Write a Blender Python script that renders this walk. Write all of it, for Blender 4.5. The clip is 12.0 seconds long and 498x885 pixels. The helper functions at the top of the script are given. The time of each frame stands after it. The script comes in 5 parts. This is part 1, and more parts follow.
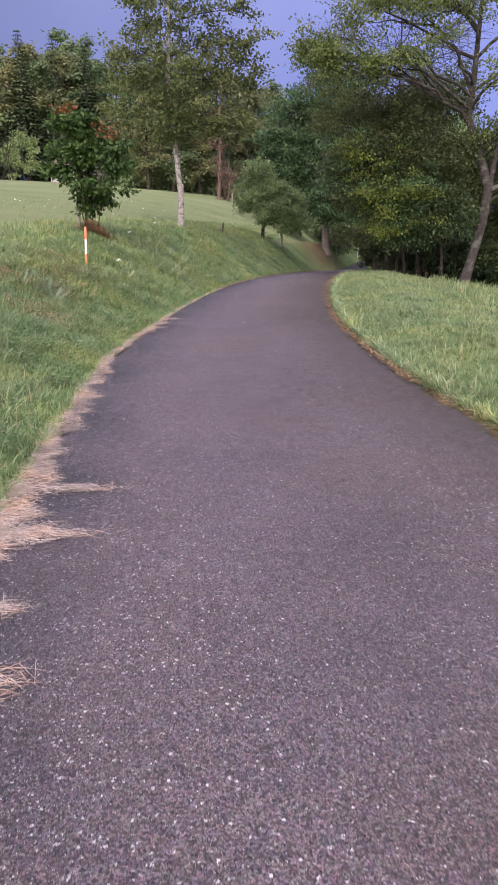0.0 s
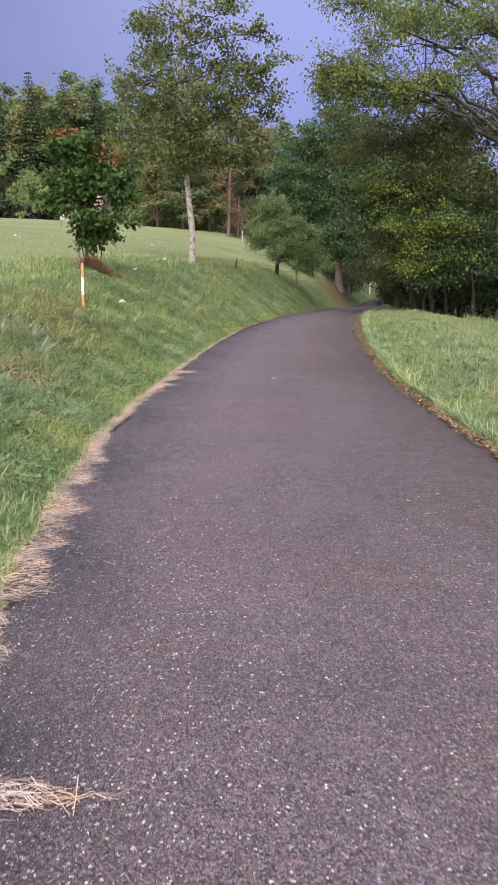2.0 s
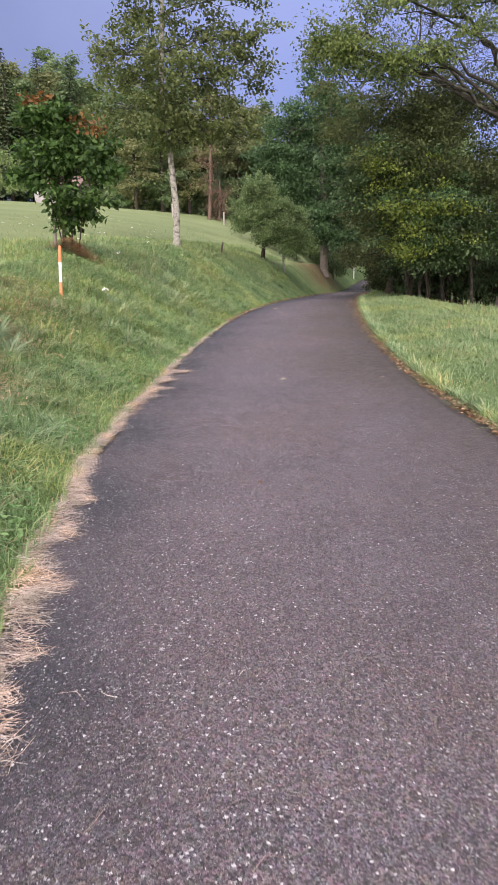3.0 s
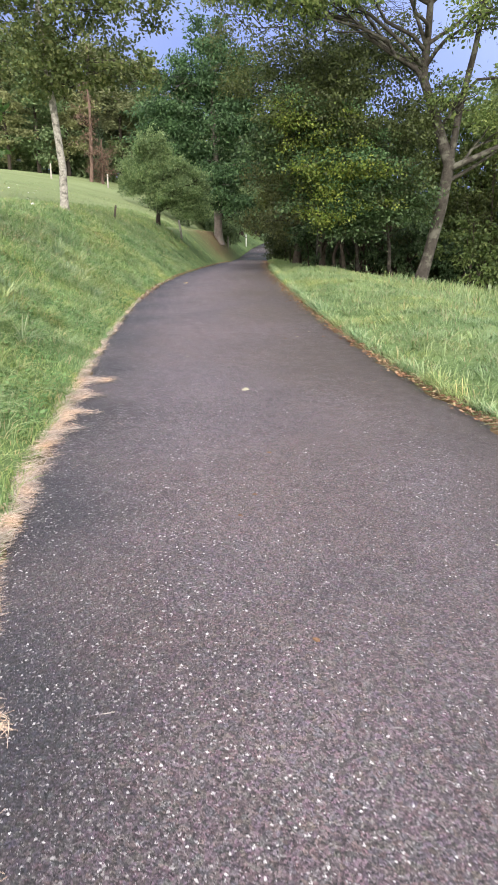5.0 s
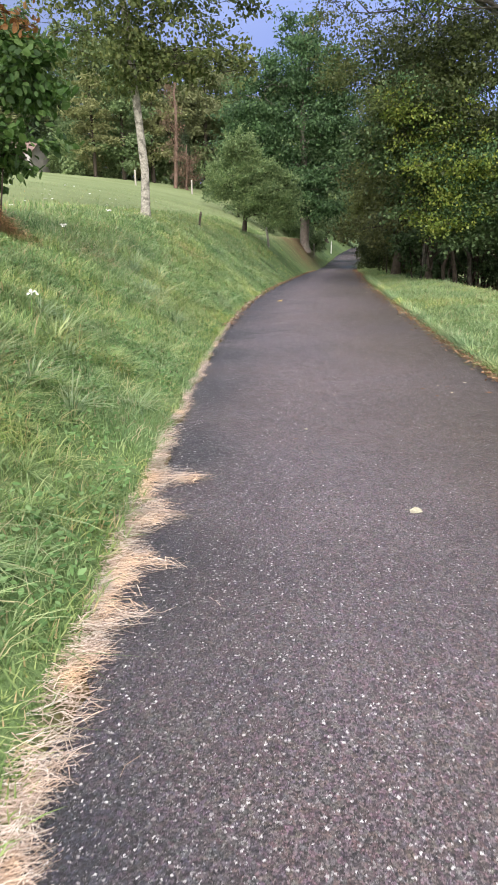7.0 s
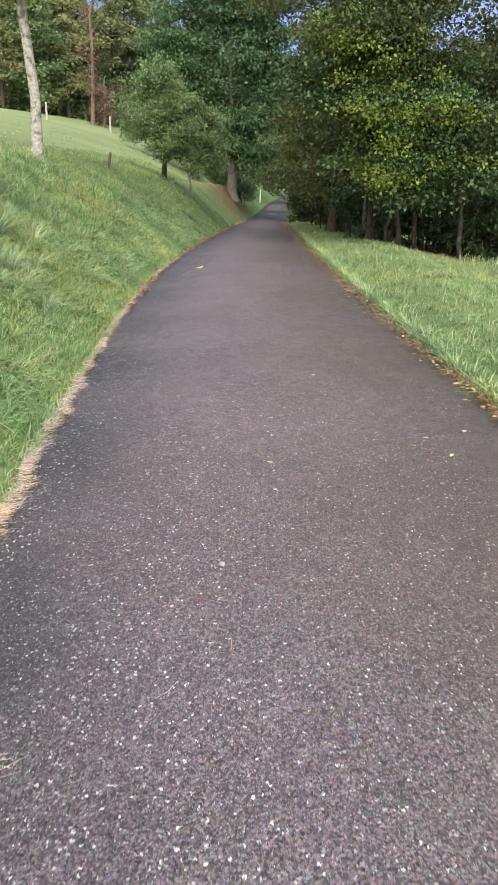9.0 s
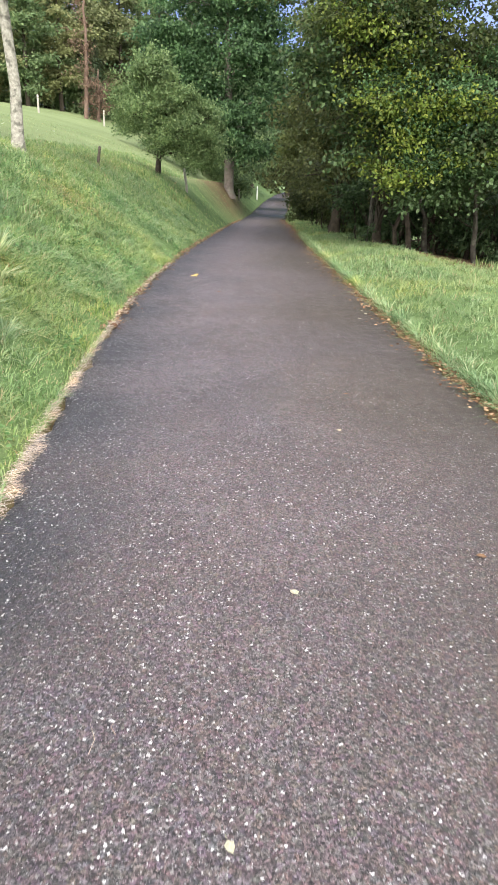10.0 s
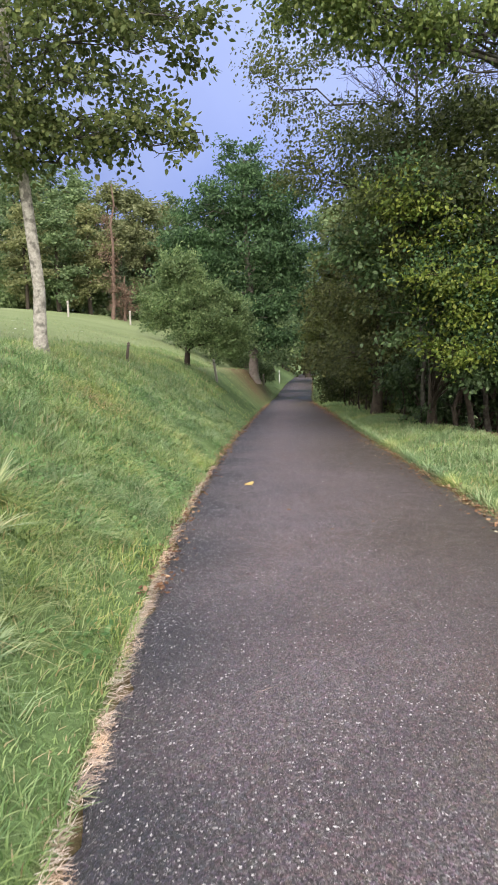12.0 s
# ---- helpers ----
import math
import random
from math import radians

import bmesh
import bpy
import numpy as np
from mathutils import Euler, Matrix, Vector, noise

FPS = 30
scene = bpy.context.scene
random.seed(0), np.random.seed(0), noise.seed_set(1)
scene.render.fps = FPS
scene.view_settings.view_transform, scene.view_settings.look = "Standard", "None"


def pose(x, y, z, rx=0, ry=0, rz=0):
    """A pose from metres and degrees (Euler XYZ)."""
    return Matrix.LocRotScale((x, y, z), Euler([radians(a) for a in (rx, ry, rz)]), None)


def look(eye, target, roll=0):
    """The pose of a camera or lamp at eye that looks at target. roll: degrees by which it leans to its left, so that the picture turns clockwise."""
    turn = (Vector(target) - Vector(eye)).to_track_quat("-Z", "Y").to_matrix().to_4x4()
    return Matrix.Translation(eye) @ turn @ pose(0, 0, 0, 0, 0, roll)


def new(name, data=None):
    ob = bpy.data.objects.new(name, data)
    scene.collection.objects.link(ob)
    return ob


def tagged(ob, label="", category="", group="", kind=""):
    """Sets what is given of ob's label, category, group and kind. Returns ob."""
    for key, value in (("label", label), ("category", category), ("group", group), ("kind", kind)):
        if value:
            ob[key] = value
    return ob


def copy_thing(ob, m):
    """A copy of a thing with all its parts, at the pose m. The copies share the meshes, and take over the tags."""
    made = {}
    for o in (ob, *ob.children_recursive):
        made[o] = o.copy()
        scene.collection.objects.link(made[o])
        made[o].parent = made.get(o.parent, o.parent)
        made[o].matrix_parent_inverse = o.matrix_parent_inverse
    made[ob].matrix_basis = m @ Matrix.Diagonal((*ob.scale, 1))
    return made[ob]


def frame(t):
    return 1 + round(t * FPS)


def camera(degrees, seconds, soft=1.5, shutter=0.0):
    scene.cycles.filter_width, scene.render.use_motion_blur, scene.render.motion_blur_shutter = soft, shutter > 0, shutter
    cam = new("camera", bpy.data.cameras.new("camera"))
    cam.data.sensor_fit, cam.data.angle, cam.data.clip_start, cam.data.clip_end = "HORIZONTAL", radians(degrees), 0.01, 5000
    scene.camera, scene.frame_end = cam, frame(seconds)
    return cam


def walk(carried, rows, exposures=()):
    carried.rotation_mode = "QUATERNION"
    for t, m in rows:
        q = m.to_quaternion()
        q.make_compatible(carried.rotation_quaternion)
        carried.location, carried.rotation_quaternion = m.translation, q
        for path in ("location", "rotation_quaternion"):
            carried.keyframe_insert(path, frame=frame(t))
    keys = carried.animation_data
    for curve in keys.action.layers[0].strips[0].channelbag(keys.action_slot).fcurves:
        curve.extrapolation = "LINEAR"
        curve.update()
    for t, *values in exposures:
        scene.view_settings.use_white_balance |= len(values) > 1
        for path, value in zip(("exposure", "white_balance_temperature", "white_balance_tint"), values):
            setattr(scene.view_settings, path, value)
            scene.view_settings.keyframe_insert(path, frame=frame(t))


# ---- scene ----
cam = camera(39.33, 12.0, 1.5, 0.15)
PATH = [
    (0, (2.042, 0.000, 1.527), (1.431, 3.771, 0.341), -0.49),
    (0.5, (1.907, 0.504, 1.529), (1.213, 4.303, 0.489), -0.31),
    (1, (1.756, 1.078, 1.510), (1.091, 4.887, 0.484), -0.23),
    (1.5, (1.603, 1.643, 1.491), (0.960, 5.461, 0.484), -0.24),
    (2, (1.379, 2.184, 1.497), (0.720, 6.002, 0.503), -0.67),
    (2.5, (1.163, 2.779, 1.491), (0.508, 6.596, 0.493), -0.93),
    (3, (0.883, 3.347, 1.490), (0.339, 7.160, 0.411), -0.63),
    (3.5, (0.669, 3.933, 1.477), (0.200, 7.760, 0.410), -0.49),
    (3.7, (0.565, 4.160, 1.455), (0.205, 7.992, 0.364), -0.02),
    (5.5, (-0.119, 6.026, 1.468), (-0.002, 9.816, 0.196), -0.56),
    (6, (-0.305, 6.668, 1.487), (-0.214, 10.505, 0.361), -1.13),
    (6.5, (-0.371, 7.312, 1.498), (-0.606, 11.150, 0.395), -1.58),
    (6.7, (-0.408, 7.527, 1.478), (-0.710, 11.339, 0.303), -1.15),
    (8.3, (-0.329, 9.421, 1.500), (-0.687, 13.193, 0.220), 0.94),
    (8.5, (-0.334, 9.669, 1.517), (-0.630, 13.447, 0.234), 0.41),
    (9, (-0.381, 10.308, 1.508), (-0.306, 14.022, 0.024), 1.75),
    (9.5, (-0.403, 10.897, 1.502), (-0.316, 14.606, 0.008), 2.12),
    (10, (-0.449, 11.560, 1.503), (-0.343, 15.266, 0.002), 2.21),
    (10.5, (-0.486, 12.110, 1.511), (-0.414, 15.879, 0.174), 1.15),
    (11, (-0.604, 12.597, 1.522), (-0.627, 16.476, 0.546), -0.86),
    (11.5, (-0.759, 13.272, 1.507), (-1.051, 17.185, 0.733), -3.00),
    (12, (-0.947, 13.840, 1.508), (-0.988, 17.803, 0.968), -1.36),
]
walk(cam, [(t, look(eye, target, roll)) for t, eye, target, roll in PATH], [(0, 0.08, 6230, 26), (2.5, 0.27, 6480, 17), (3.7, 0.3, 6480, 12), (5.5, 0.65, 6450, 6), (6.5, 0.5, 6450, 6), (8.5, 0.48, 6450, 6), (9.5, 0.74, 6400, 3), (10.5, 0.85, 6400, 2), (12, 0.45, 6480, 7)])

# ---- light: an overcast evening, storm cloud ahead, brighter sky behind ----
world = bpy.data.worlds.new("sky")
scene.world = world
world.use_nodes = True
wt = world.node_tree
wt.nodes.clear()


def wnode(kind, **inputs):
    n = wt.nodes.new(kind)
    for key, value in inputs.items():
        n.inputs[key].default_value = value
    return n


sky = wnode("ShaderNodeTexSky")
sky.sky_type, sky.sun_disc, sky.sun_elevation, sky.sun_rotation = "NISHITA", False, radians(41), radians(177)
co = wnode("ShaderNodeTexCoord")
sep = wnode("ShaderNodeSeparateXYZ")
wt.links.new(co.outputs["Generated"], sep.inputs[0])
ahead = wnode("ShaderNodeMapRange")
ahead.inputs["From Min"].default_value, ahead.inputs["From Max"].default_value = -1.0, 0.74
wt.links.new(sep.outputs["Y"], ahead.inputs["Value"])
puff = wnode("ShaderNodeTexNoise", Scale=2.2, Detail=5.0, Roughness=0.5)
wt.links.new(co.outputs["Generated"], puff.inputs["Vector"])
storm = wt.nodes.new("ShaderNodeValToRGB")
storm.color_ramp.elements[0].position, storm.color_ramp.elements[0].color = 0.3, (2.1, 2.75, 6.8, 1)
storm.color_ramp.elements[1].position, storm.color_ramp.elements[1].color = 0.75, (5.6, 6.3, 10.2, 1)
rise = wnode("ShaderNodeMath")
rise.operation = "MULTIPLY_ADD"
rise.inputs[1].default_value = 0.75
wt.links.new(sep.outputs["Z"], rise.inputs[0])
half = wnode("ShaderNodeMath")
half.operation = "MULTIPLY"
half.inputs[1].default_value = 0.62
wt.links.new(puff.outputs["Fac"], half.inputs[0])
wt.links.new(half.outputs[0], rise.inputs[2])
wt.links.new(rise.outputs[0], storm.inputs["Fac"])
cover = wt.nodes.new("ShaderNodeMix")
cover.data_type = "RGBA"
cover.inputs["A"].default_value = (30, 27.5, 25.5, 1)
wt.links.new(ahead.outputs["Result"], cover.inputs["Factor"])
west = wnode("ShaderNodeMapRange")
for key, value in (("From Min", -0.5), ("From Max", 0.08), ("To Min", 0.52), ("To Max", 1.0)):
    west.inputs[key].default_value = value
wt.links.new(sep.outputs["X"], west.inputs["Value"])
heavy = wnode("ShaderNodeVectorMath")
heavy.operation = "SCALE"
wt.links.new(storm.outputs["Color"], heavy.inputs[0])
wt.links.new(west.outputs["Result"], heavy.inputs["Scale"])
wt.links.new(heavy.outputs[0], cover.inputs["B"])
both = wt.nodes.new("ShaderNodeMix")
both.data_type = "RGBA"
both.inputs["Factor"].default_value = 0.88
wt.links.new(sky.outputs["Color"], both.inputs["A"])
wt.links.new(cover.outputs["Result"], both.inputs["B"])
back = wnode("ShaderNodeBackground", Strength=0.1)
wt.links.new(both.outputs["Result"], back.inputs["Color"])
wt.links.new(back.outputs[0], wt.nodes.new("ShaderNodeOutputWorld").inputs[0])

sun = new("sun", bpy.data.lights.new("sun", "SUN"))
sun.data.energy, sun.data.angle, sun.data.color = 2.8, radians(40), (1.0, 0.93, 0.86)
sun.matrix_world = look((1, -17, 15), (0, 0, 0))


# ---- materials ----
class Mat:
    """A small builder for node materials."""

    def __init__(self, name):
        self.m = bpy.data.materials.new(name)
        self.m.use_nodes = True
        self.t = self.m.node_tree
        self.p = self.t.nodes["Principled BSDF"]
        self.out = self.t.nodes["Material Output"]
        self.co = self.t.nodes.new("ShaderNodeTexCoord").outputs["Object"]

    def put(self, socket, value):
        if hasattr(value, "links"):
            self.t.links.new(value, socket)
        elif isinstance(value, tuple) and len(value) == 3:
            socket.default_value = (*value, 1)
        else:
            socket.default_value = value

    def noise(self, scale, detail=4.0, rough=0.55, distort=0.0):
        n = self.t.nodes.new("ShaderNodeTexNoise")
        for k, v in (("Scale", scale), ("Detail", detail), ("Roughness", rough), ("Distortion", distort)):
            n.inputs[k].default_value = v
        self.t.links.new(self.co, n.inputs["Vector"])
        return n.outputs["Fac"]

    def cells(self, scale, what="Distance", randomness=1.0):
        n = self.t.nodes.new("ShaderNodeTexVoronoi")
        n.inputs["Scale"].default_value, n.inputs["Randomness"].default_value = scale, randomness
        self.t.links.new(self.co, n.inputs["Vector"])
        return n.outputs[what]

    def ramp(self, value, *stops):
        n = self.t.nodes.new("ShaderNodeValToRGB")
        e = n.color_ramp.elements
        while len(e) < len(stops):
            e.new(0.5)
        for el, (pos, col) in zip(e, stops):
            el.position = pos
            el.color = (*col, 1) if isinstance(col, tuple) else (col, col, col, 1)
        self.t.links.new(value, n.inputs["Fac"])
        return n.outputs["Color"]

    def mix(self, fac, a, b, mode="MIX"):
        n = self.t.nodes.new("ShaderNodeMix")
        n.data_type, n.blend_type = "RGBA", mode
        self.put(n.inputs["Factor"], fac)
        self.put(n.inputs["A"], a)
        self.put(n.inputs["B"], b)
        return n.outputs["Result"]

    def maths(self, op, a, b=0.0):
        n = self.t.nodes.new("ShaderNodeMath")
        n.operation = op
        self.put(n.inputs[0], a)
        self.put(n.inputs[1], b)
        return n.outputs[0]

    def attribute(self, name):
        n = self.t.nodes.new("ShaderNodeAttribute")
        n.attribute_name = name
        return n.outputs["Fac"]

    def island(self):
        return self.t.nodes.new("ShaderNodeNewGeometry").outputs["Random Per Island"]

    def chance(self):
        return self.t.nodes.new("ShaderNodeObjectInfo").outputs["Random"]

    def bump(self, height, strength=0.4, distance=0.01):
        n = self.t.nodes.new("ShaderNodeBump")
        n.inputs["Strength"].default_value, n.inputs["Distance"].default_value = strength, distance
        self.t.links.new(height, n.inputs["Height"])
        self.t.links.new(n.outputs[0], self.p.inputs["Normal"])

    def done(self, colour, rough=0.8, metal=0.0, specular=0.5):
        self.put(self.p.inputs["Base Color"], colour)
        self.put(self.p.inputs["Roughness"], rough)
        self.p.inputs["Metallic"].default_value = metal
        self.p.inputs["Specular IOR Level"].default_value = specular
        return self.m

    def thin(self, colour, amount=0.35):
        """Lets light through, as leaves do."""
        n = self.t.nodes.new("ShaderNodeBsdfTranslucent")
        self.put(n.inputs["Color"], colour)
        mixer = self.t.nodes.new("ShaderNodeMixShader")
        mixer.inputs[0].default_value = amount
        self.t.links.new(self.p.outputs[0], mixer.inputs[1])
        self.t.links.new(n.outputs[0], mixer.inputs[2])
        self.t.links.new(mixer.outputs[0], self.out.inputs["Surface"])
        return self


def leaf_mat(name, dark, mid, light, patch=0.8, rough=0.5, through_light=0.42):
    m = Mat(name)
    tone = m.ramp(m.island(), (0.0, dark), (0.5, mid), (1.0, light))
    big = m.ramp(m.noise(patch, 3), (0.3, 0.7), (0.7, 1.2))
    one = m.ramp(m.chance(), (0.0, (0.72, 0.76, 0.78)), (0.5, (1.0, 1.0, 1.0)), (1.0, (1.32, 1.25, 1.15)))
    c = m.mix(1.0, m.mix(1.0, tone, big, "MULTIPLY"), one, "MULTIPLY")
    m.thin(c, through_light)
    return m.done(c, rough, specular=0.35)


def bark_mat(name, dark, light, scale=9.0, lichen=None):
    m = Mat(name)
    n = m.noise(scale, 6, 0.65, 0.6)
    c = m.ramp(n, (0.3, dark), (0.7, light))
    if lichen:
        c = m.mix(m.ramp(m.noise(scale * 0.45, 4), (0.5, 0.0), (0.62, 0.8)), c, lichen)
    m.bump(n, 0.7, 0.02)
    return m.done(c, 0.9, specular=0.2)


def asphalt_mat():
    m = Mat("asphalt")
    base = m.ramp(m.noise(1.1, 5, 0.6), (0.3, (0.1, 0.08, 0.091)), (0.72, (0.167, 0.134, 0.15)))
    base = m.mix(m.ramp(m.noise(0.5, 5, 0.65, 0.8), (0.42, 0.0), (0.62, 0.6)), base, (0.146, 0.105, 0.1))
    base = m.mix(m.ramp(m.noise(2.6, 5, 0.7, 0.5), (0.52, 0.0), (0.7, 0.4)), base, (0.158, 0.135, 0.138))
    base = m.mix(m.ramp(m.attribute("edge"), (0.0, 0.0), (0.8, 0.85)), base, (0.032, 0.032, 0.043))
    base = m.mix(m.attribute("moss"), base, m.ramp(m.noise(1.7, 5, 0.7), (0.3, (0.074, 0.055, 0.044)), (0.7, (0.12, 0.09, 0.072))))
    damp = m.maths("MULTIPLY", m.attribute("damp"), m.ramp(m.noise(2.2, 5, 0.7), (0.3, 0.55), (0.6, 1.0)))
    # the stones lie at odd angles: bend the grid they are set in
    bent = m.t.nodes.new("ShaderNodeTexNoise")
    bent.inputs["Scale"].default_value, bent.inputs["Detail"].default_value = 150.0, 2.0
    m.t.links.new(m.co, bent.inputs["Vector"])
    shift = m.t.nodes.new("ShaderNodeVectorMath")
    shift.operation = "MULTIPLY_ADD"
    m.t.links.new(bent.outputs["Color"], shift.inputs[0])
    shift.inputs[1].default_value = (0.015, 0.015, 0.015)
    m.t.links.new(m.co, shift.inputs[2])
    straight, m.co = m.co, shift.outputs[0]
    big, big_pick = m.cells(88), m.t.nodes.new("ShaderNodeSeparateColor")
    m.t.links.new(m.cells(88, "Color"), big_pick.inputs[0])
    small, small_pick = m.cells(165), m.t.nodes.new("ShaderNodeSeparateColor")
    m.t.links.new(m.cells(165, "Color"), small_pick.inputs[0])
    m.co = straight
    base = m.mix(1.0, base, m.ramp(small_pick.outputs[1], (0.0, 0.3), (0.5, 0.8), (1.0, 1.6)), "MULTIPLY")
    base = m.mix(1.0, base, m.ramp(m.noise(210, 3, 0.6), (0.3, 0.55), (0.7, 1.42)), "MULTIPLY")
    base = m.mix(0.22, base, m.mix(0.5, m.cells(60, "Color"), (0.5, 0.5, 0.5)), "OVERLAY")
    tone = m.ramp(big_pick.outputs[2], (0.0, (0.15, 0.135, 0.13)), (0.5, (0.4, 0.38, 0.38)), (1.0, (0.72, 0.7, 0.7)))
    large = m.maths("MULTIPLY", m.maths("GREATER_THAN", big_pick.outputs[0], 0.72), m.maths("LESS_THAN", big, m.maths("MULTIPLY", big_pick.outputs[1], 0.54)))
    fine = m.maths("MULTIPLY", m.maths("GREATER_THAN", small_pick.outputs[0], 0.8), m.maths("LESS_THAN", small, 0.36))
    base = m.mix(m.maths("MULTIPLY", fine, 0.75), base, m.ramp(small_pick.outputs[2], (0.0, (0.12, 0.11, 0.11)), (1.0, (0.52, 0.5, 0.51))))
    base = m.mix(m.maths("MULTIPLY", large, 0.9), base, tone)
    base = m.mix(m.maths("MULTIPLY", m.maths("LESS_THAN", small_pick.outputs[0], 0.17), 0.75), base, (0.012, 0.011, 0.013))
    base = m.mix(m.maths("MULTIPLY", damp, 0.72), base, m.ramp(m.noise(40, 4), (0.3, (0.026, 0.02, 0.015)), (0.7, (0.056, 0.043, 0.031))))
    # tree shade on the far lane, put into the colour and roughness
    base = m.mix(m.attribute("shade_band"), base, (0.012, 0.011, 0.011))
    m.bump(m.maths("ADD", m.maths("MULTIPLY", small, -0.8), m.maths("MULTIPLY", m.noise(75, 4, 0.65), 1.6)), 0.9, 0.008)
    return m.done(base, m.mix(m.attribute("shade_band"), m.ramp(m.noise(8, 3), (0.3, 0.5), (0.7, 0.64)), (0.33, 0.33, 0.33)), specular=0.5)


def ground_mat():
    m = Mat("ground_grass")
    n, fine = m.noise(0.9, 6, 0.65), m.noise(14, 5, 0.7)
    bank = m.ramp(n, (0.28, (0.068, 0.11, 0.042)), (0.5, (0.128, 0.19, 0.073)), (0.72, (0.195, 0.24, 0.105)))
    bank = m.mix(0.7, bank, m.ramp(fine, (0.25, 0.5), (0.75, 1.45)), "MULTIPLY")
    meadow = m.ramp(m.noise(0.22, 5, 0.6), (0.3, (0.145, 0.185, 0.08)), (0.7, (0.215, 0.255, 0.122)))
    meadow = m.mix(0.5, meadow, m.ramp(fine, (0.3, 0.7), (0.7, 1.25)), "MULTIPLY")
    c = m.mix(m.attribute("meadow"), bank, meadow)
    c = m.mix(m.attribute("soil"), c, m.ramp(fine, (0.3, (0.07, 0.045, 0.028)), (0.7, (0.2, 0.122, 0.072))))
    m.bump(m.maths("ADD", fine, m.noise(60, 3)), 0.8, 0.03)
    return m.done(c, 0.95, specular=0.15)


def plain_mat(name, dark, light, scale=12.0, rough=0.7, depth=0.003):
    m = Mat(name)
    n = m.noise(scale, 5, 0.6)
    m.bump(n, 0.4, depth)
    return m.done(m.ramp(n, (0.3, dark), (0.7, light)), rough, specular=0.3)


def blade_mat(name, dark, mid, light, straw, dry=0.12, patch=1.3):
    m = Mat(name)
    isl = m.island()
    tone = m.ramp(isl, (0.0, dark), (0.45, mid), (1.0 - dry - 0.02, light), (1.0 - dry, straw))
    c = m.mix(1.0, tone, m.ramp(m.noise(patch, 4), (0.3, (0.62, 0.66, 0.6)), (0.5, (1.0, 1.0, 1.0)), (0.72, (1.35, 1.2, 0.95))), "MULTIPLY")
    c = m.mix(1.0, c, m.ramp(m.noise(0.55, 4, 0.6, 0.6), (0.34, (0.86, 0.94, 0.98)), (0.5, (0.97, 0.98, 0.97)), (0.66, (1.1, 1.02, 0.82))), "MULTIPLY") if patch < 2 else c
    m.thin(c, 0.3 if patch < 2 else 0.08)
    return m.done(c, 0.5, specular=0.4)


ASPHALT, GROUND = asphalt_mat(), ground_mat()
GRASS = blade_mat("grass_blades", (0.09, 0.165, 0.058), (0.2, 0.305, 0.118), (0.34, 0.42, 0.2), (0.4, 0.34, 0.21), 0.09)
VERGE = blade_mat("verge_blades", (0.105, 0.165, 0.06), (0.205, 0.285, 0.122), (0.335, 0.4, 0.22), (0.3, 0.26, 0.155), 0.08)
WEED = leaf_mat("weed_leaves", (0.102, 0.206, 0.063), (0.194, 0.334, 0.111), (0.308, 0.461, 0.189), 1.5)
STRAW = blade_mat("dry_straw", (0.25, 0.175, 0.13), (0.5, 0.385, 0.315), (0.68, 0.56, 0.475), (0.74, 0.66, 0.59), 0.16, 4.0)
DRY = blade_mat("dry_brown_grass", (0.2, 0.115, 0.066), (0.4, 0.235, 0.135), (0.6, 0.39, 0.23), (0.7, 0.52, 0.34), 0.1, 3.0)
LITTER = leaf_mat("leaf_litter", (0.075, 0.038, 0.022), (0.2, 0.1, 0.05), (0.44, 0.3, 0.19), 3.0, 0.7, 0.1)
YELLOW_LEAF = leaf_mat("yellow_fallen_leaf", (0.4, 0.28, 0.09), (0.5, 0.37, 0.13), (0.56, 0.45, 0.22), 9.0, 0.6, 0.1)
PALE_LEAF = leaf_mat("pale_fallen_leaf", (0.34, 0.3, 0.2), (0.46, 0.42, 0.3), (0.55, 0.5, 0.4), 6.0, 0.6, 0.1)
L_BIRCH = leaf_mat("aspen_leaves", (0.050, 0.073, 0.025), (0.092, 0.126, 0.042), (0.162, 0.183, 0.070), 0.7)
L_MAPLE = leaf_mat("maple_leaves", (0.034, 0.074, 0.03), (0.072, 0.14, 0.056), (0.165, 0.265, 0.11), 0.5)
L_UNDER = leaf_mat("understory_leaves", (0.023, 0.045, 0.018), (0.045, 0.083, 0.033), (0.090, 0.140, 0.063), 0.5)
L_HEDGE = leaf_mat("hedge_leaves", (0.04, 0.053, 0.017), (0.077, 0.1, 0.031), (0.132, 0.154, 0.053), 0.6)
L_RUST = leaf_mat("rusty_olive_leaves", (0.04, 0.054, 0.02), (0.078, 0.097, 0.036), (0.135, 0.148, 0.06), 0.6)
L_THIN = leaf_mat("thin_crown_leaves", (0.052, 0.07, 0.026), (0.092, 0.118, 0.043), (0.155, 0.178, 0.07), 0.6)
L_YELLOW = leaf_mat("turning_leaves", (0.092, 0.142, 0.026), (0.164, 0.225, 0.041), (0.293, 0.319, 0.065), 0.9)
L_ASH = leaf_mat("ash_leaves", (0.071, 0.107, 0.032), (0.133, 0.188, 0.054), (0.241, 0.286, 0.090), 0.5)
L_APPLE = leaf_mat("apple_leaves", (0.11, 0.172, 0.066), (0.185, 0.262, 0.11), (0.29, 0.37, 0.17), 0.9)
L_SAPLING = leaf_mat("sapling_leaves", (0.038, 0.081, 0.019), (0.074, 0.149, 0.032), (0.135, 0.216, 0.054), 2.0)
L_RED = leaf_mat("reddish_leaves", (0.11, 0.05, 0.02), (0.19, 0.09, 0.03), (0.24, 0.14, 0.05), 2.0)
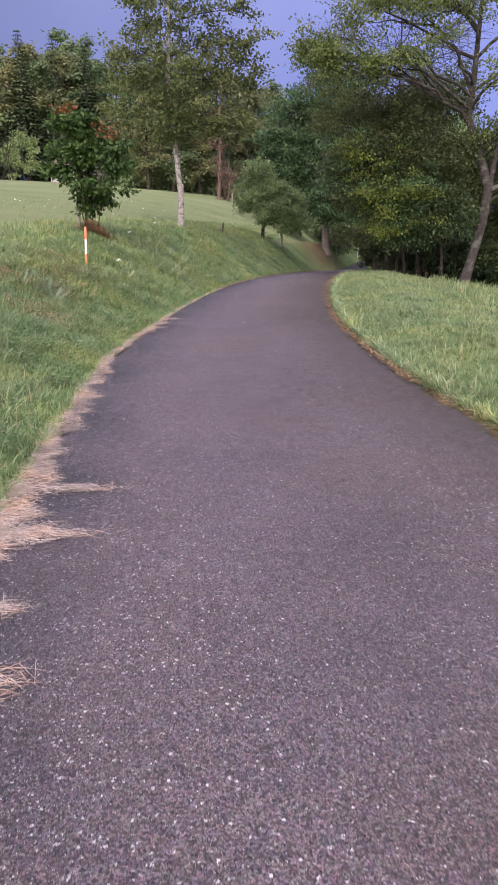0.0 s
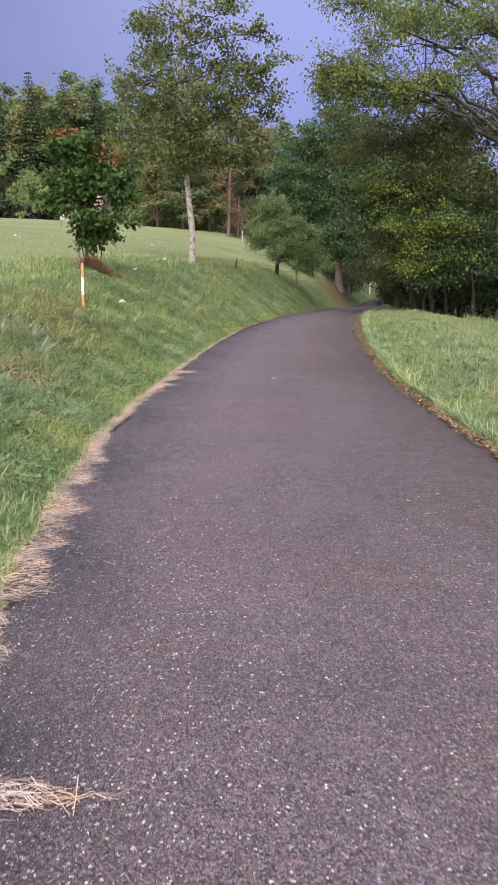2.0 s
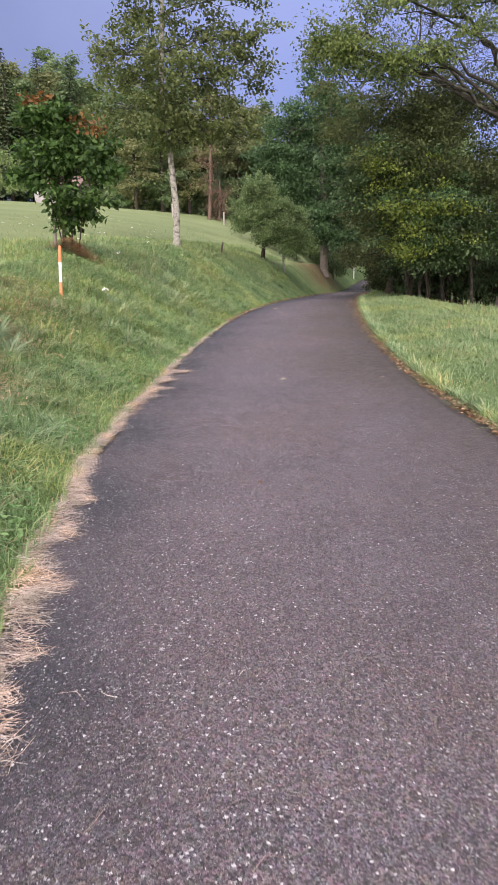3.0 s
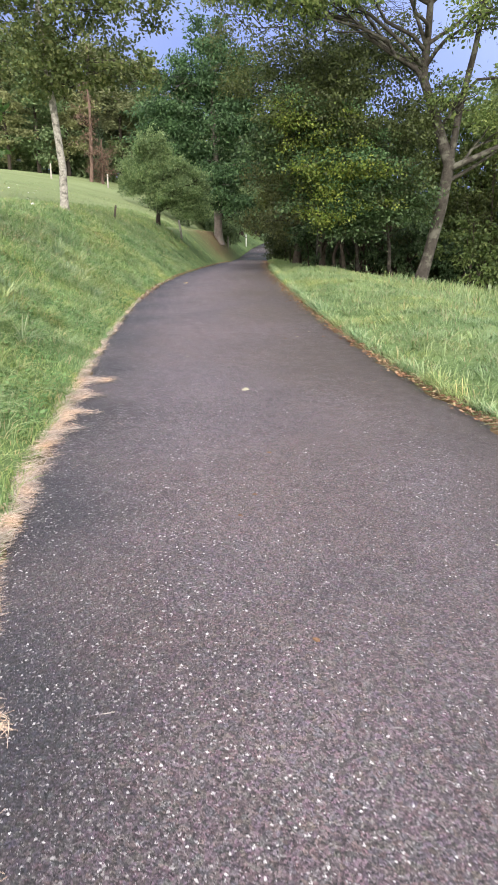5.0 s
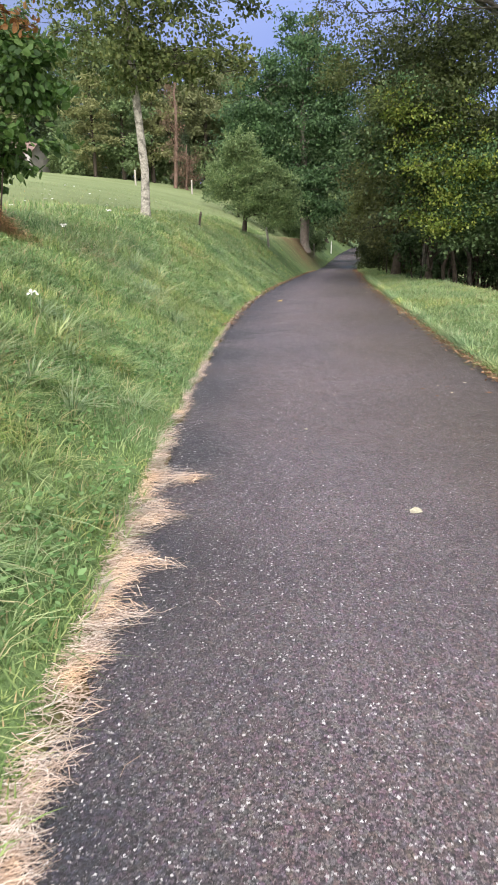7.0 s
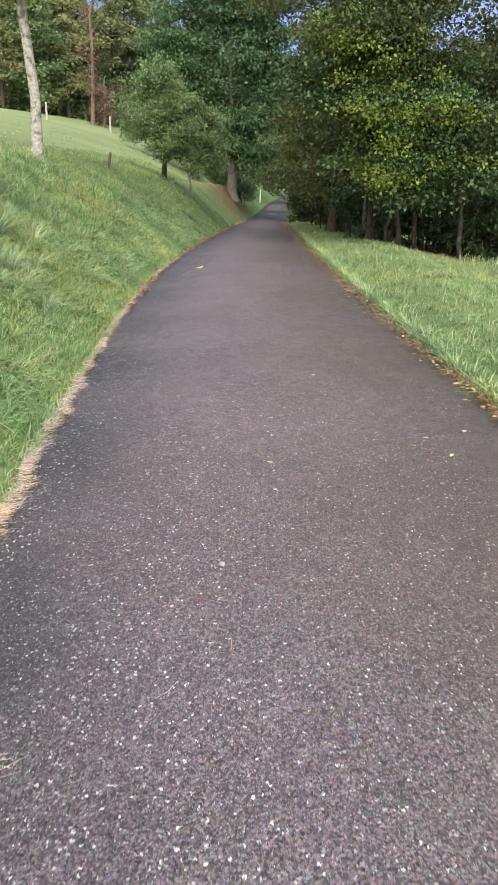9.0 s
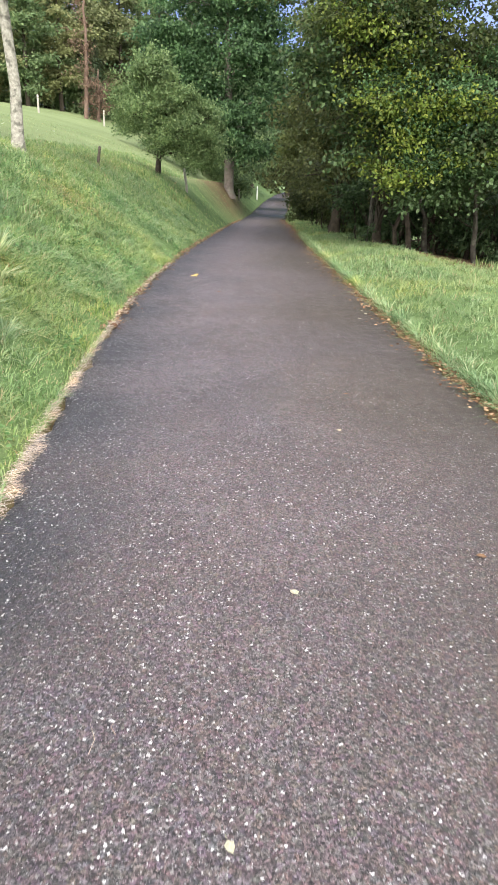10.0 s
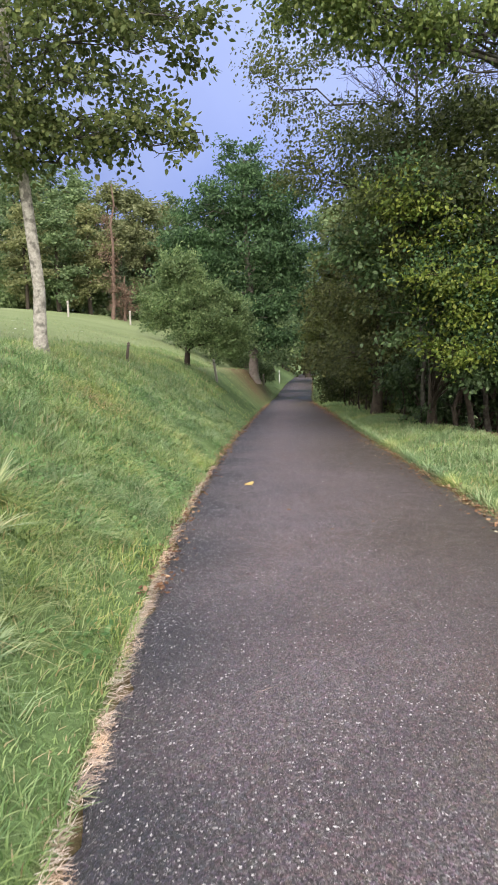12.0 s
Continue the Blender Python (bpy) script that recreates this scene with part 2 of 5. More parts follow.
L_FOREST = leaf_mat("forest_leaves", (0.097, 0.150, 0.065), (0.166, 0.240, 0.106), (0.256, 0.330, 0.157), 0.25)
L_DEAD = leaf_mat("dead_needles", (0.07, 0.045, 0.034), (0.13, 0.085, 0.064), (0.2, 0.14, 0.105), 0.5, 0.7, 0.15)
L_OLIVE = leaf_mat("olive_leaves", (0.131, 0.152, 0.063), (0.200, 0.221, 0.099), (0.290, 0.304, 0.152), 0.25)
L_SPRUCE = leaf_mat("spruce_needles", (0.03, 0.052, 0.026), (0.055, 0.085, 0.044), (0.09, 0.125, 0.062), 0.4, 0.6, 0.15)
B_PALE = bark_mat("pale_lichened_bark", (0.17, 0.155, 0.135), (0.42, 0.4, 0.36), 16, (0.08, 0.075, 0.065))
B_GREY = bark_mat("grey_bark", (0.024, 0.021, 0.018), (0.072, 0.064, 0.055), 9, (0.125, 0.122, 0.1))
B_DARK = bark_mat("dark_bark", (0.025, 0.02, 0.016), (0.075, 0.06, 0.048), 8)
B_SMOOTH = bark_mat("smooth_grey_bark", (0.1, 0.084, 0.074), (0.25, 0.21, 0.19), 6, (0.16, 0.16, 0.13))
B_RED = bark_mat("reddish_bark", (0.08, 0.054, 0.044), (0.2, 0.135, 0.108), 5)
WHITE = plain_mat("white_plastic", (0.62, 0.62, 0.6), (0.78, 0.78, 0.76), 20, 0.5)
ORANGE = plain_mat("orange_paint", (0.7, 0.2, 0.09), (0.85, 0.3, 0.15), 25, 0.55)
BLACK = plain_mat("black_plastic", (0.02, 0.02, 0.02), (0.035, 0.035, 0.035), 20, 0.5)
GREYWOOD = bark_mat("weathered_wood", (0.16, 0.14, 0.11), (0.34, 0.31, 0.27), 14)
PALEWOOD = bark_mat("pale_post_wood", (0.26, 0.24, 0.21), (0.44, 0.41, 0.37), 14)
PLASTER = plain_mat("pale_barn_plaster", (0.3, 0.27, 0.28), (0.42, 0.39, 0.4), 1.2, 0.9)
DARKWOOD = plain_mat("dark_weathered_wood", (0.05, 0.04, 0.033), (0.14, 0.115, 0.095), 14.0, 0.85)
TILE = plain_mat("old_roof_tile", (0.14, 0.095, 0.085), (0.24, 0.17, 0.155), 3.0, 0.9)


# ---- mesh helpers ----
def mesh_of(name, verts, faces, material, smooth=False):
    """A mesh from arrays: verts n x 3, faces m x 3 or m x 4."""
    verts, faces = np.asarray(verts, float), np.asarray(faces, np.int32)
    me = bpy.data.meshes.new(name)
    me.vertices.add(len(verts))
    me.vertices.foreach_set("co", verts.ravel())
    me.loops.add(faces.size)
    me.loops.foreach_set("vertex_index", faces.ravel())
    me.polygons.add(len(faces))
    me.polygons.foreach_set("loop_start", np.arange(0, faces.size, faces.shape[1], dtype=np.int32))
    me.polygons.foreach_set("use_smooth", np.full(len(faces), smooth))
    me.update(calc_edges=True)
    me.materials.append(material)
    return me


def thing(name, label, category, group="", at=(0, 0, 0)):
    ob = new(name)
    ob.location = at
    return tagged(ob, label, category, group)


def hang(name, me, parent, label=""):
    ob = new(name, me)
    ob.parent = parent
    return tagged(ob, label)


def part(name, bm, material, parent, label=""):
    me = bpy.data.meshes.new(name)
    bm.to_mesh(me)
    bm.free()
    me.materials.append(material)
    return hang(name, me, parent, label)


def box(sx, sy, sz, at=(0, 0, 0), bevel=0.01):
    bm = bmesh.new()
    bmesh.ops.create_cube(bm, size=1, matrix=Matrix.Translation(at) @ Matrix.Diagonal((sx, sy, sz, 1)))
    if bevel:
        bmesh.ops.bevel(bm, geom=list(bm.edges), offset=bevel, segments=2, affect="EDGES")
    return bm


def rings(paths, sides=8):
    """Tapered tubes round paths of (point, radius), as arrays."""
    vs, fs, n = [], [], 0
    ang = np.linspace(0, 2 * np.pi, sides, endpoint=False)
    for path in paths:
        pts = np.array([p for p, _ in path], float)
        rad = np.array([r for _, r in path], float)
        tan = np.gradient(pts, axis=0)
        tan /= np.linalg.norm(tan, axis=1, keepdims=True) + 1e-9
        ref = np.where(np.abs(tan[:, 2:3]) > 0.9, [[1.0, 0, 0]], [[0, 0, 1.0]])
        a = np.cross(tan, ref)
        a /= np.linalg.norm(a, axis=1, keepdims=True) + 1e-9
        b = np.cross(tan, a)
        ring = pts[:, None] + rad[:, None, None] * (np.cos(ang)[None, :, None] * a[:, None] + np.sin(ang)[None, :, None] * b[:, None])
        vs.append(ring.reshape(-1, 3))
        k = len(pts)
        i = np.arange(k - 1)[:, None] * sides
        j = np.arange(sides)[None]
        j2 = (j + 1) % sides
        fs.append(np.stack([i + j, i + j2, i + sides + j2, i + sides + j], -1).reshape(-1, 4) + n)
        n += k * sides
    return np.concatenate(vs), np.concatenate(fs)


def bend(a, b, r0, r1, rng, steps=5, wobble=0.08, sag=0.0):
    """A slightly crooked path of (point, radius) from a to b."""
    a, b = np.array(a, float), np.array(b, float)
    far = np.linalg.norm(b - a)
    out = []
    for k in range(steps + 1):
        u = k / steps
        p = a + (b - a) * u + rng.normal(0, wobble * far * 0.35, 3) * (0 < k < steps)
        p[2] += sag * far * math.sin(math.pi * u)
        out.append((p, r0 + (r1 - r0) * u))
    return out


def unit(v):
    return v / (np.linalg.norm(v, axis=-1, keepdims=True) + 1e-9)


def leaves(at, axis, normal, length, width, fold=0.18, rich=False):
    """Folded leaves as arrays: a diamond of two faces or, if rich, an ovate leaf of four."""
    axis = unit(axis)
    side = unit(np.cross(axis, normal))
    up = np.cross(side, axis)
    L, W = np.asarray(length)[:, None], np.asarray(width)[:, None]
    if rich:
        shape = ((0, 0, 0), (0.3, -0.5, 0.3), (0.68, -0.4, 0.2), (1, 0, -0.25), (0.68, 0.4, 0.2), (0.3, 0.5, 0.3))
        tri = ((0, 2, 1), (0, 3, 2), (0, 4, 3), (0, 5, 4))
    else:
        shape = ((0, 0, 0), (0.45, -0.5, 1), (1, 0, -0.5), (0.45, 0.5, 1))
        tri = ((0, 2, 1), (0, 3, 2))
    v = np.stack([at + axis * L * u + side * W * w + up * W * fold * f for u, w, f in shape], 1)
    k = len(shape)
    f = np.arange(len(at))[:, None, None] * k + np.array(tri)[None]
    return v.reshape(-1, 3), f.reshape(-1, 3)


def foliage(lobes, rng, per=9, size=0.1, spread=0.22, droop=0.3, rich=False, aspect=0.62, dense=1.0):
    """Sprays of leaves through lobes of (centre, radii, number of sprays), thicker near the outside, with an uneven outline."""
    ats, axes, norms = [], [], []
    for centre, radii, count in lobes:
        count = int(count * dense)
        groups = max(3, count // 11)
        d = unit(rng.normal(size=(groups, 3)))
        ph = rng.uniform(0, 6.28, 6)
        lump = 1 + 0.16 * np.sin(3.1 * d[:, 0] + ph[0]) * np.sin(2.7 * d[:, 2] + ph[1]) + 0.14 * np.sin(6.3 * d[:, 1] + ph[2]) * np.sin(5.2 * d[:, 2] + ph[3]) + 0.1 * np.sin(9 * d[:, 0] + ph[4])
        heart = d * ((0.35 + 0.65 * rng.random(groups) ** 0.5) * lump)[:, None] * np.array(radii)
        mine = rng.integers(0, groups, count)
        c = heart[mine] + rng.normal(0, 1, (count, 3)) * np.array(radii) * [0.2, 0.2, 0.11]
        out = unit(c / np.array(radii) * [1, 1, 0.6] + rng.normal(0, 0.3, (count, 3)))
        c = c + np.array(centre)
        k = np.repeat(np.arange(count), per)
        along = rng.uniform(-1, 1, (len(k), 1))
        at = c[k] + out[k] * along * spread * 1.5 + rng.normal(0, spread * 0.5, (len(k), 3)) * [1, 1, 0.6]
        ats.append(at)
        axes.append(out[k] * 0.6 + rng.normal(0, 0.6, (len(k), 3)) + [0, 0, -droop])
        norms.append(rng.normal(0, 0.55, (len(k), 3)) + [0, 0, 0.8] + out[k] * 0.35)
    at, axis, norm = map(np.concatenate, (ats, axes, norms))
    L = size * rng.uniform(0.65, 1.35, len(at))
    return leaves(at, axis, norm, L, L * aspect * rng.uniform(0.8, 1.2, len(at)), rich=rich)


def limbs_to(lobes, trunk, rng, r0=0.06, twigs=5, low=0.3):
    """Branches from a trunk path to the lobes, with twigs into them."""
    pts = np.array([p for p, _ in trunk])
    rad = np.array([r for _, r in trunk])
    found = []
    for centre, radii, _ in lobes:
        c = np.array(centre, float)
        want = c[2] - low * np.linalg.norm(c[:2] - pts[-1][:2]) - 0.4 * radii[2]
        k = int(np.clip(np.searchsorted(pts[:, 2], want), 1, len(pts) - 1))
        u = np.clip((want - pts[k - 1][2]) / max(0.01, pts[k][2] - pts[k - 1][2]), 0, 1)
        root = pts[k - 1] + u * (pts[k] - pts[k - 1])
        r = min(r0, 0.8 * (rad[k - 1] + u * (rad[k] - rad[k - 1])))
        main = bend(root, c, r, r * 0.35, rng, 5, 0.09, 0.08)
        found.append(main)
        for _ in range(twigs):
            s = main[rng.integers(2, len(main))]
            tip = c + unit(rng.normal(size=3)) * np.array(radii) * rng.uniform(0.6, 1.0)
            sub = bend(s[0], tip, s[1] * 0.6, 0.006, rng, 4, 0.1)
            found.append(sub)
            for _ in range(2):
                q = sub[rng.integers(1, 4)]
                found.append(bend(q[0], q[0] + unit(rng.normal(size=3) + [0, 0, 0.3]) * 0.35 * np.mean(radii), q[1] * 0.6, 0.004, rng, 3, 0.1))
    return found


def tree(label, trunk, lobes, bark, leaf, seed, name="tree", per=9, size=0.1, spread=0.22, rich=False, r0=0.06, twigs=5, extra=(), bare=None, group="", droop=0.3, category="tree", stems=(), dense=1.0, limb_bark=None, low=0.3):
    """A tree: a trunk path in the world, lobes of leaves, and extra (part name, label, material, lobes, size) foliage."""
    rng = np.random.default_rng(seed)
    base = np.array(trunk[0][0], float)
    root = thing(name, label, category, group, base)
    local = lambda path: [(np.array(p) - base, r) for p, r in path]  # noqa: E731
    lob = [(np.array(c) - base, r, n) for c, r, n in lobes]
    tr = local(trunk)
    flare = [(tr[0][0] - (0, 0, 0.25), tr[0][1] * 1.7), (tr[0][0] + (0, 0, 0.06), tr[0][1] * 1.28)] + [(tr[0][0] * 0.8 + tr[1][0] * 0.2, tr[0][1] * 1.02)] + tr[1:]
    hang("trunk", mesh_of("trunk", *rings([flare], 12), bark, True), root)
    for stem in stems:
        hang("stem", mesh_of("stem", *rings([local(stem)], 8), bark, True), root)
    limb_bark = limb_bark or bark
    branches = limbs_to(lob, tr, rng, r0, twigs, low)
    for _, _, _, lobs, _ in extra:
        branches += limbs_to([(np.array(c) - base, r, n) for c, r, n in lobs], tr, rng, r0 * 0.6, 3)
    if bare:
        branches += limbs_to([(np.array(c) - base, r, n) for c, r, n in bare], tr, rng, r0 * 0.6, 44)
    for b in branches:
        if len(b) == 6:
            hang("limb", mesh_of("limb", *rings([b], 6), limb_bark, True), root)
    twigs_of = [b for b in branches if len(b) < 6]
    if twigs_of:
        tagged(hang("twigwork", mesh_of("twigwork", *rings(twigs_of, 4), limb_bark, True), root), kind="stuff")
    hang("crown", mesh_of("crown", *foliage(lob, rng, per, size, spread, droop, rich, dense=dense), leaf), root)
    for pname, plabel, mat, lobs, sz in extra:
        hang(pname, mesh_of(pname, *foliage([(np.array(c) - base, r, n) for c, r, n in lobs], rng, per, sz, spread, droop, rich, dense=dense), mat), root, plabel)["kind"] = "stuff"
    return root


# ---- the lie of the land ----
def smooth_line(ys, xs):
    grid = np.arange(-60, 330, 0.5)
    v = np.interp(grid, ys, xs)
    for _ in range(3):
        v = np.convolve(np.pad(v, 2, "edge"), np.ones(5) / 5, "valid")
    return lambda y: np.interp(y, grid, v)


LEFT = smooth_line((-60, -20, -8, -3, 0, 3.0, 5.1, 6.3, 8, 11, 15, 19, 21.3, 25.5, 33, 46.7, 58, 68, 80, 135, 200), (18, 7.5, 3.9, 2.0, 0.92, 0.15, -0.3, -0.62, -1.03, -1.28, -1.55, -1.66, -1.63, -1.46, -1.1, -0.45, 0.13, 0.98, 1.95, 6.5, 14))
RIGHT = smooth_line((-60, -20, -8, -3, 1, 5.3, 7.3, 10.4, 13, 16, 19.3, 23.6, 27, 32, 41, 51, 62.6, 71, 131, 200), (22, 11.5, 7.6, 5.9, 4.6, 3.1, 2.52, 1.86, 1.5, 1.3, 1.17, 1.16, 1.19, 1.36, 1.76, 2.14, 2.97, 3.7, 8.6, 17.0))
LANE_Z = smooth_line((15, 20, 25.4, 33, 42.7, 53, 57, 62, 69, 81, 110, 149, 200), (0, -0.05, -0.2, -0.55, -1.04, -1.62, -1.8, -1.97, -2.0, -2.1, -2.75, -3.85, -5.0))


def road_z(y):
    return LANE_Z(np.asarray(y, float))


def field_z(x, y):
    c = np.clip(-4 - x, -3, 200)
    dip = 0.07 * np.clip(y - 22, 0, 60) * np.exp(-np.maximum(0, -x - 3) / 5)
    return 1.42 - dip + 0.039 * (np.clip(y, -20, 110) - 20) + 0.13 * 40 * (1 - np.exp(-np.maximum(c, 0) / 40)) + 0.1 * np.minimum(c, 0) + 0.06 * np.sin(x * 0.21 + 1) * np.sin(y * 0.13) + 0.12 * np.exp(-((x + 4.5) / 2.2) ** 2 - ((y - 16) / 2.6) ** 2)


def ground_z(x, y):
    x, y = np.asarray(x, float), np.asarray(y, float)
    rz, dl, dr = road_z(y), LEFT(y) - x, x - RIGHT(y)
    steep = np.interp(y, (-5, 4, 9, 12.5, 15, 18, 22, 30, 38, 46, 60, 66, 80), (0.3, 0.34, 0.42, 0.56, 0.64, 0.62, 0.62, 0.66, 0.85, 1.15, 1.45, 0.9, 0.6))
    lump = 0.03 * np.sin(2.3 * x + 0.7 * y) * np.sin(1.7 * y - 0.6 * x) + 0.02 * np.sin(5.1 * x + 1) * np.sin(4.3 * y)
    bank = rz - 0.005 + steep * np.maximum(0, dl - 0.12) + lump * np.clip(dl, 0, 1)
    f = field_z(x, y)
    h = np.clip(0.5 + 0.5 * (f - bank) / 0.35, 0, 1)
    left = f * (1 - h) + bank * h - 0.35 * h * (1 - h)
    right = rz - 0.005 + 0.1 * np.clip(dr / 0.7, 0, 1) + lump * np.clip(dr, 0, 1) - 0.15 * np.clip(dr - 1.8, 0, 16)
    return np.where(dl > 0, left, np.where(dr > 0, right, rz - 0.05))


def steps_of(a, b, fine, grow):
    out = [a]
    while out[-1] < b:
        out.append(out[-1] + fine)
        fine *= grow
    return out


def build_ground():
    ys = [-v for v in steps_of(1, 260, 0.5, 1.3)][::-1] + list(np.arange(0, 42, 0.22)) + steps_of(42, 420, 0.4, 1.05)
    us = [-v for v in steps_of(4.4, 420, 0.14, 1.12)][::-1] + list(np.arange(-4.3, 0, 0.1)) + [0.0, 1.0] + list(np.arange(1.08, 5, 0.12)) + steps_of(5, 420, 0.2, 1.14)
    Y, U = np.meshgrid(np.array(ys), np.array(us), indexing="ij")
    X = np.where(U < 0, LEFT(Y) + U, np.where(U > 1, RIGHT(Y) + U - 1, LEFT(Y) + (RIGHT(Y) - LEFT(Y)) * U))
    Z = ground_z(X, Y)
    n, k = Y.shape
    i = np.arange(n - 1)[:, None] * k + np.arange(k - 1)[None]
    f = np.stack([i, i + 1, i + k + 1, i + k], -1).reshape(-1, 4)
    me = mesh_of("ground", np.stack([X, Y, Z], -1).reshape(-1, 3), f, GROUND, True)
    dl = LEFT(Y) - X
    meadow = np.clip((Z - field_z(X, Y) + 0.22) / 0.2, 0, 1) * (dl > 0.5) + np.clip((X - RIGHT(Y) - 5) / 4, 0, 1)
    blot = 0.5 + 0.5 * np.sin(X * 3.1 + 2 * np.sin(Y * 0.7)) * np.sin(Y * 1.9 + X)
    soil = np.clip(1.4 - np.abs(Y - 54) / 9, 0, 1) * np.clip(1.5 - np.abs(dl - 1.3) / 1.1, 0, 1) * (dl > 0) * (0.6 + 0.4 * blot)
    soil = np.maximum(soil, (np.abs(dl) < 0.08) * 0.8)
    soil = np.maximum(soil, np.clip((X - RIGHT(Y) - 1.6) / 0.8, 0, 1) * np.clip(1 - (X - RIGHT(Y) - 4.5) / 2, 0, 1) * np.clip((Y - 24) / 2, 0, 1))
    soil = np.maximum(soil, (np.abs(X - RIGHT(Y) - 0.02) < 0.13) * 0.9)
    for key, val in (("meadow", meadow), ("soil", soil)):
        me.attributes.new(key, "FLOAT", "POINT").data.foreach_set("value", np.clip(val, 0, 1).ravel())
    tagged(new("ground", me), "grassy roadside bank, verge and mown meadow", "ground", kind="structure")


def build_road():
    ys = np.concatenate([np.arange(-50, 0, 0.5), np.arange(0, 40, 0.08), np.arange(40, 190, 0.5)])
    us = np.array([0, 0.02, 0.05, 0.1, 0.2, 0.3, 0.4, 0.5, 0.6, 0.7, 0.76, 0.82, 0.87, 0.91, 0.95, 0.98, 1])
    Y, U = np.meshgrid(ys, us, indexing="ij")
    frayed = lambda s: 0.03 * np.sin(ys * 5.3 + s) + 0.02 * np.sin(ys * 13.1 + 2 * s) + 0.015 * np.sin(ys * 31 + s)  # noqa: E731
    a, b = LEFT(ys) + frayed(0), RIGHT(ys) + frayed(2)
    X = a[:, None] + (b - a)[:, None] * U
    Z = road_z(Y) + 0.018 * (1 - (2 * U - 1) ** 2) - 0.03 * (np.abs(2 * U - 1) > 0.99)
    n, k = Y.shape
    i = np.arange(n - 1)[:, None] * k + np.arange(k - 1)[None]
    f = np.stack([i, i + 1, i + k + 1, i + k], -1).reshape(-1, 4)
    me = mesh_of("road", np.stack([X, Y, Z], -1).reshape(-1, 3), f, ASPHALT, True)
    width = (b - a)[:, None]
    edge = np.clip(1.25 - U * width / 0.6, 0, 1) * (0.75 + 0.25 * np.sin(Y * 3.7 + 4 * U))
    moss = np.clip((U - 0.38) / 0.35, 0, 1) * 0.9 * np.interp(Y, (5, 14), (0.4, 1)) * (0.7 + 0.3 * np.sin(Y * 1.3 + 2 * np.sin(Y * 0.37)))
    damp = np.clip(1.05 - (1 - U) * width / (1.15 + 0.25 * np.sin(Y * 1.1) + 0.1 * np.sin(Y * 3.3)), 0, 1)
    # bands of tree shade painted across the lane, beyond its crest
    shade_band = 0 * Y
    for at, half in ((60.8, 2.4), (69.2, 1.8), (92.0, 5.0)):
        shade_band = np.maximum(shade_band, np.clip(2.2 - 2.2 * np.abs(Y - at + 0.6 * np.sin(3 * U)) / half, 0, 0.9))
    for key, val in (("edge", edge), ("moss", moss), ("damp", damp), ("shade_band", shade_band)):
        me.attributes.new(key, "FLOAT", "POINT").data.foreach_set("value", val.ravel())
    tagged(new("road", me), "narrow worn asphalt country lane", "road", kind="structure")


build_ground()
build_road()


# ---- trees and shrubs ----
def gz(x, y):
    return float(ground_z(x, y))


def rooted(x, y, *rest):
    """A trunk path from the ground at (x, y): first radius, then (dx, dy, height, radius)."""
    z = gz(x, y)
    return [((x, y, z), rest[0])] + [((x + a, y + b, z + h), r) for a, b, h, r in rest[1:]]


# pale-barked tree on the crest of the bank
tree("tall pale-barked tree with a loose green crown on the grassy bank",
     [((-4.55, 25.7, gz(-4.55, 25.7)), 0.115), ((-4.5, 25.65, 2.6), 0.1), ((-4.62, 25.6, 4.2), 0.092), ((-4.8, 25.6, 6.2), 0.075), ((-4.7, 25.7, 8.6), 0.055), ((-4.6, 25.7, 11.2), 0.02)],
     [((-2.4, 25.0, 4.95), (0.7, 0.6, 0.22), 30), ((-3.2, 25.1, 4.75), (0.7, 0.7, 0.25), 30), ((-1.9, 25.0, 4.65), (0.38, 0.4, 0.16), 14), ((-4.9, 25.4, 4.9), (1.2, 1.1, 0.6), 70), ((-3.9, 25.3, 4.9), (1.1, 1.0, 0.5), 60), ((-5.6, 25.4, 5.6), (1.5, 1.5, 1.1), 150), ((-3.7, 25.2, 5.7), (1.3, 1.4, 0.9), 75), ((-4.7, 25.8, 6.6), (2.0, 1.9, 1.4), 330), ((-2.4, 25.0, 6.1), (0.8, 0.7, 0.25), 24), ((-1.9, 25.0, 6.4), (0.4, 0.4, 0.2), 10),
      ((-6.1, 25.6, 7.1), (1.2, 1.2, 0.8), 80), ((-3.1, 25.7, 7.3), (1.4, 1.2, 0.8), 95), ((-2.1, 25.5, 7.2), (0.7, 0.7, 0.4), 28), ((-4.9, 25.7, 8.6), (1.7, 1.6, 1.2), 150),
      ((-3.2, 25.7, 8.9), (1.1, 1.0, 0.6), 55), ((-5.9, 25.7, 9.3), (0.8, 0.8, 0.8), 45), ((-4.4, 25.7, 10.4), (1.2, 1.2, 1.1), 80), ((-2.5, 25.3, 8.2), (0.8, 0.7, 0.4), 26), ((-4.6, 25.7, 12), (0.9, 0.9, 1.1), 45)],
     B_PALE, L_BIRCH, 11, per=14, size=0.098, spread=0.18, rich=True, r0=0.024, twigs=6, dense=1.3, droop=0.05, limb_bark=B_GREY, low=0.0)

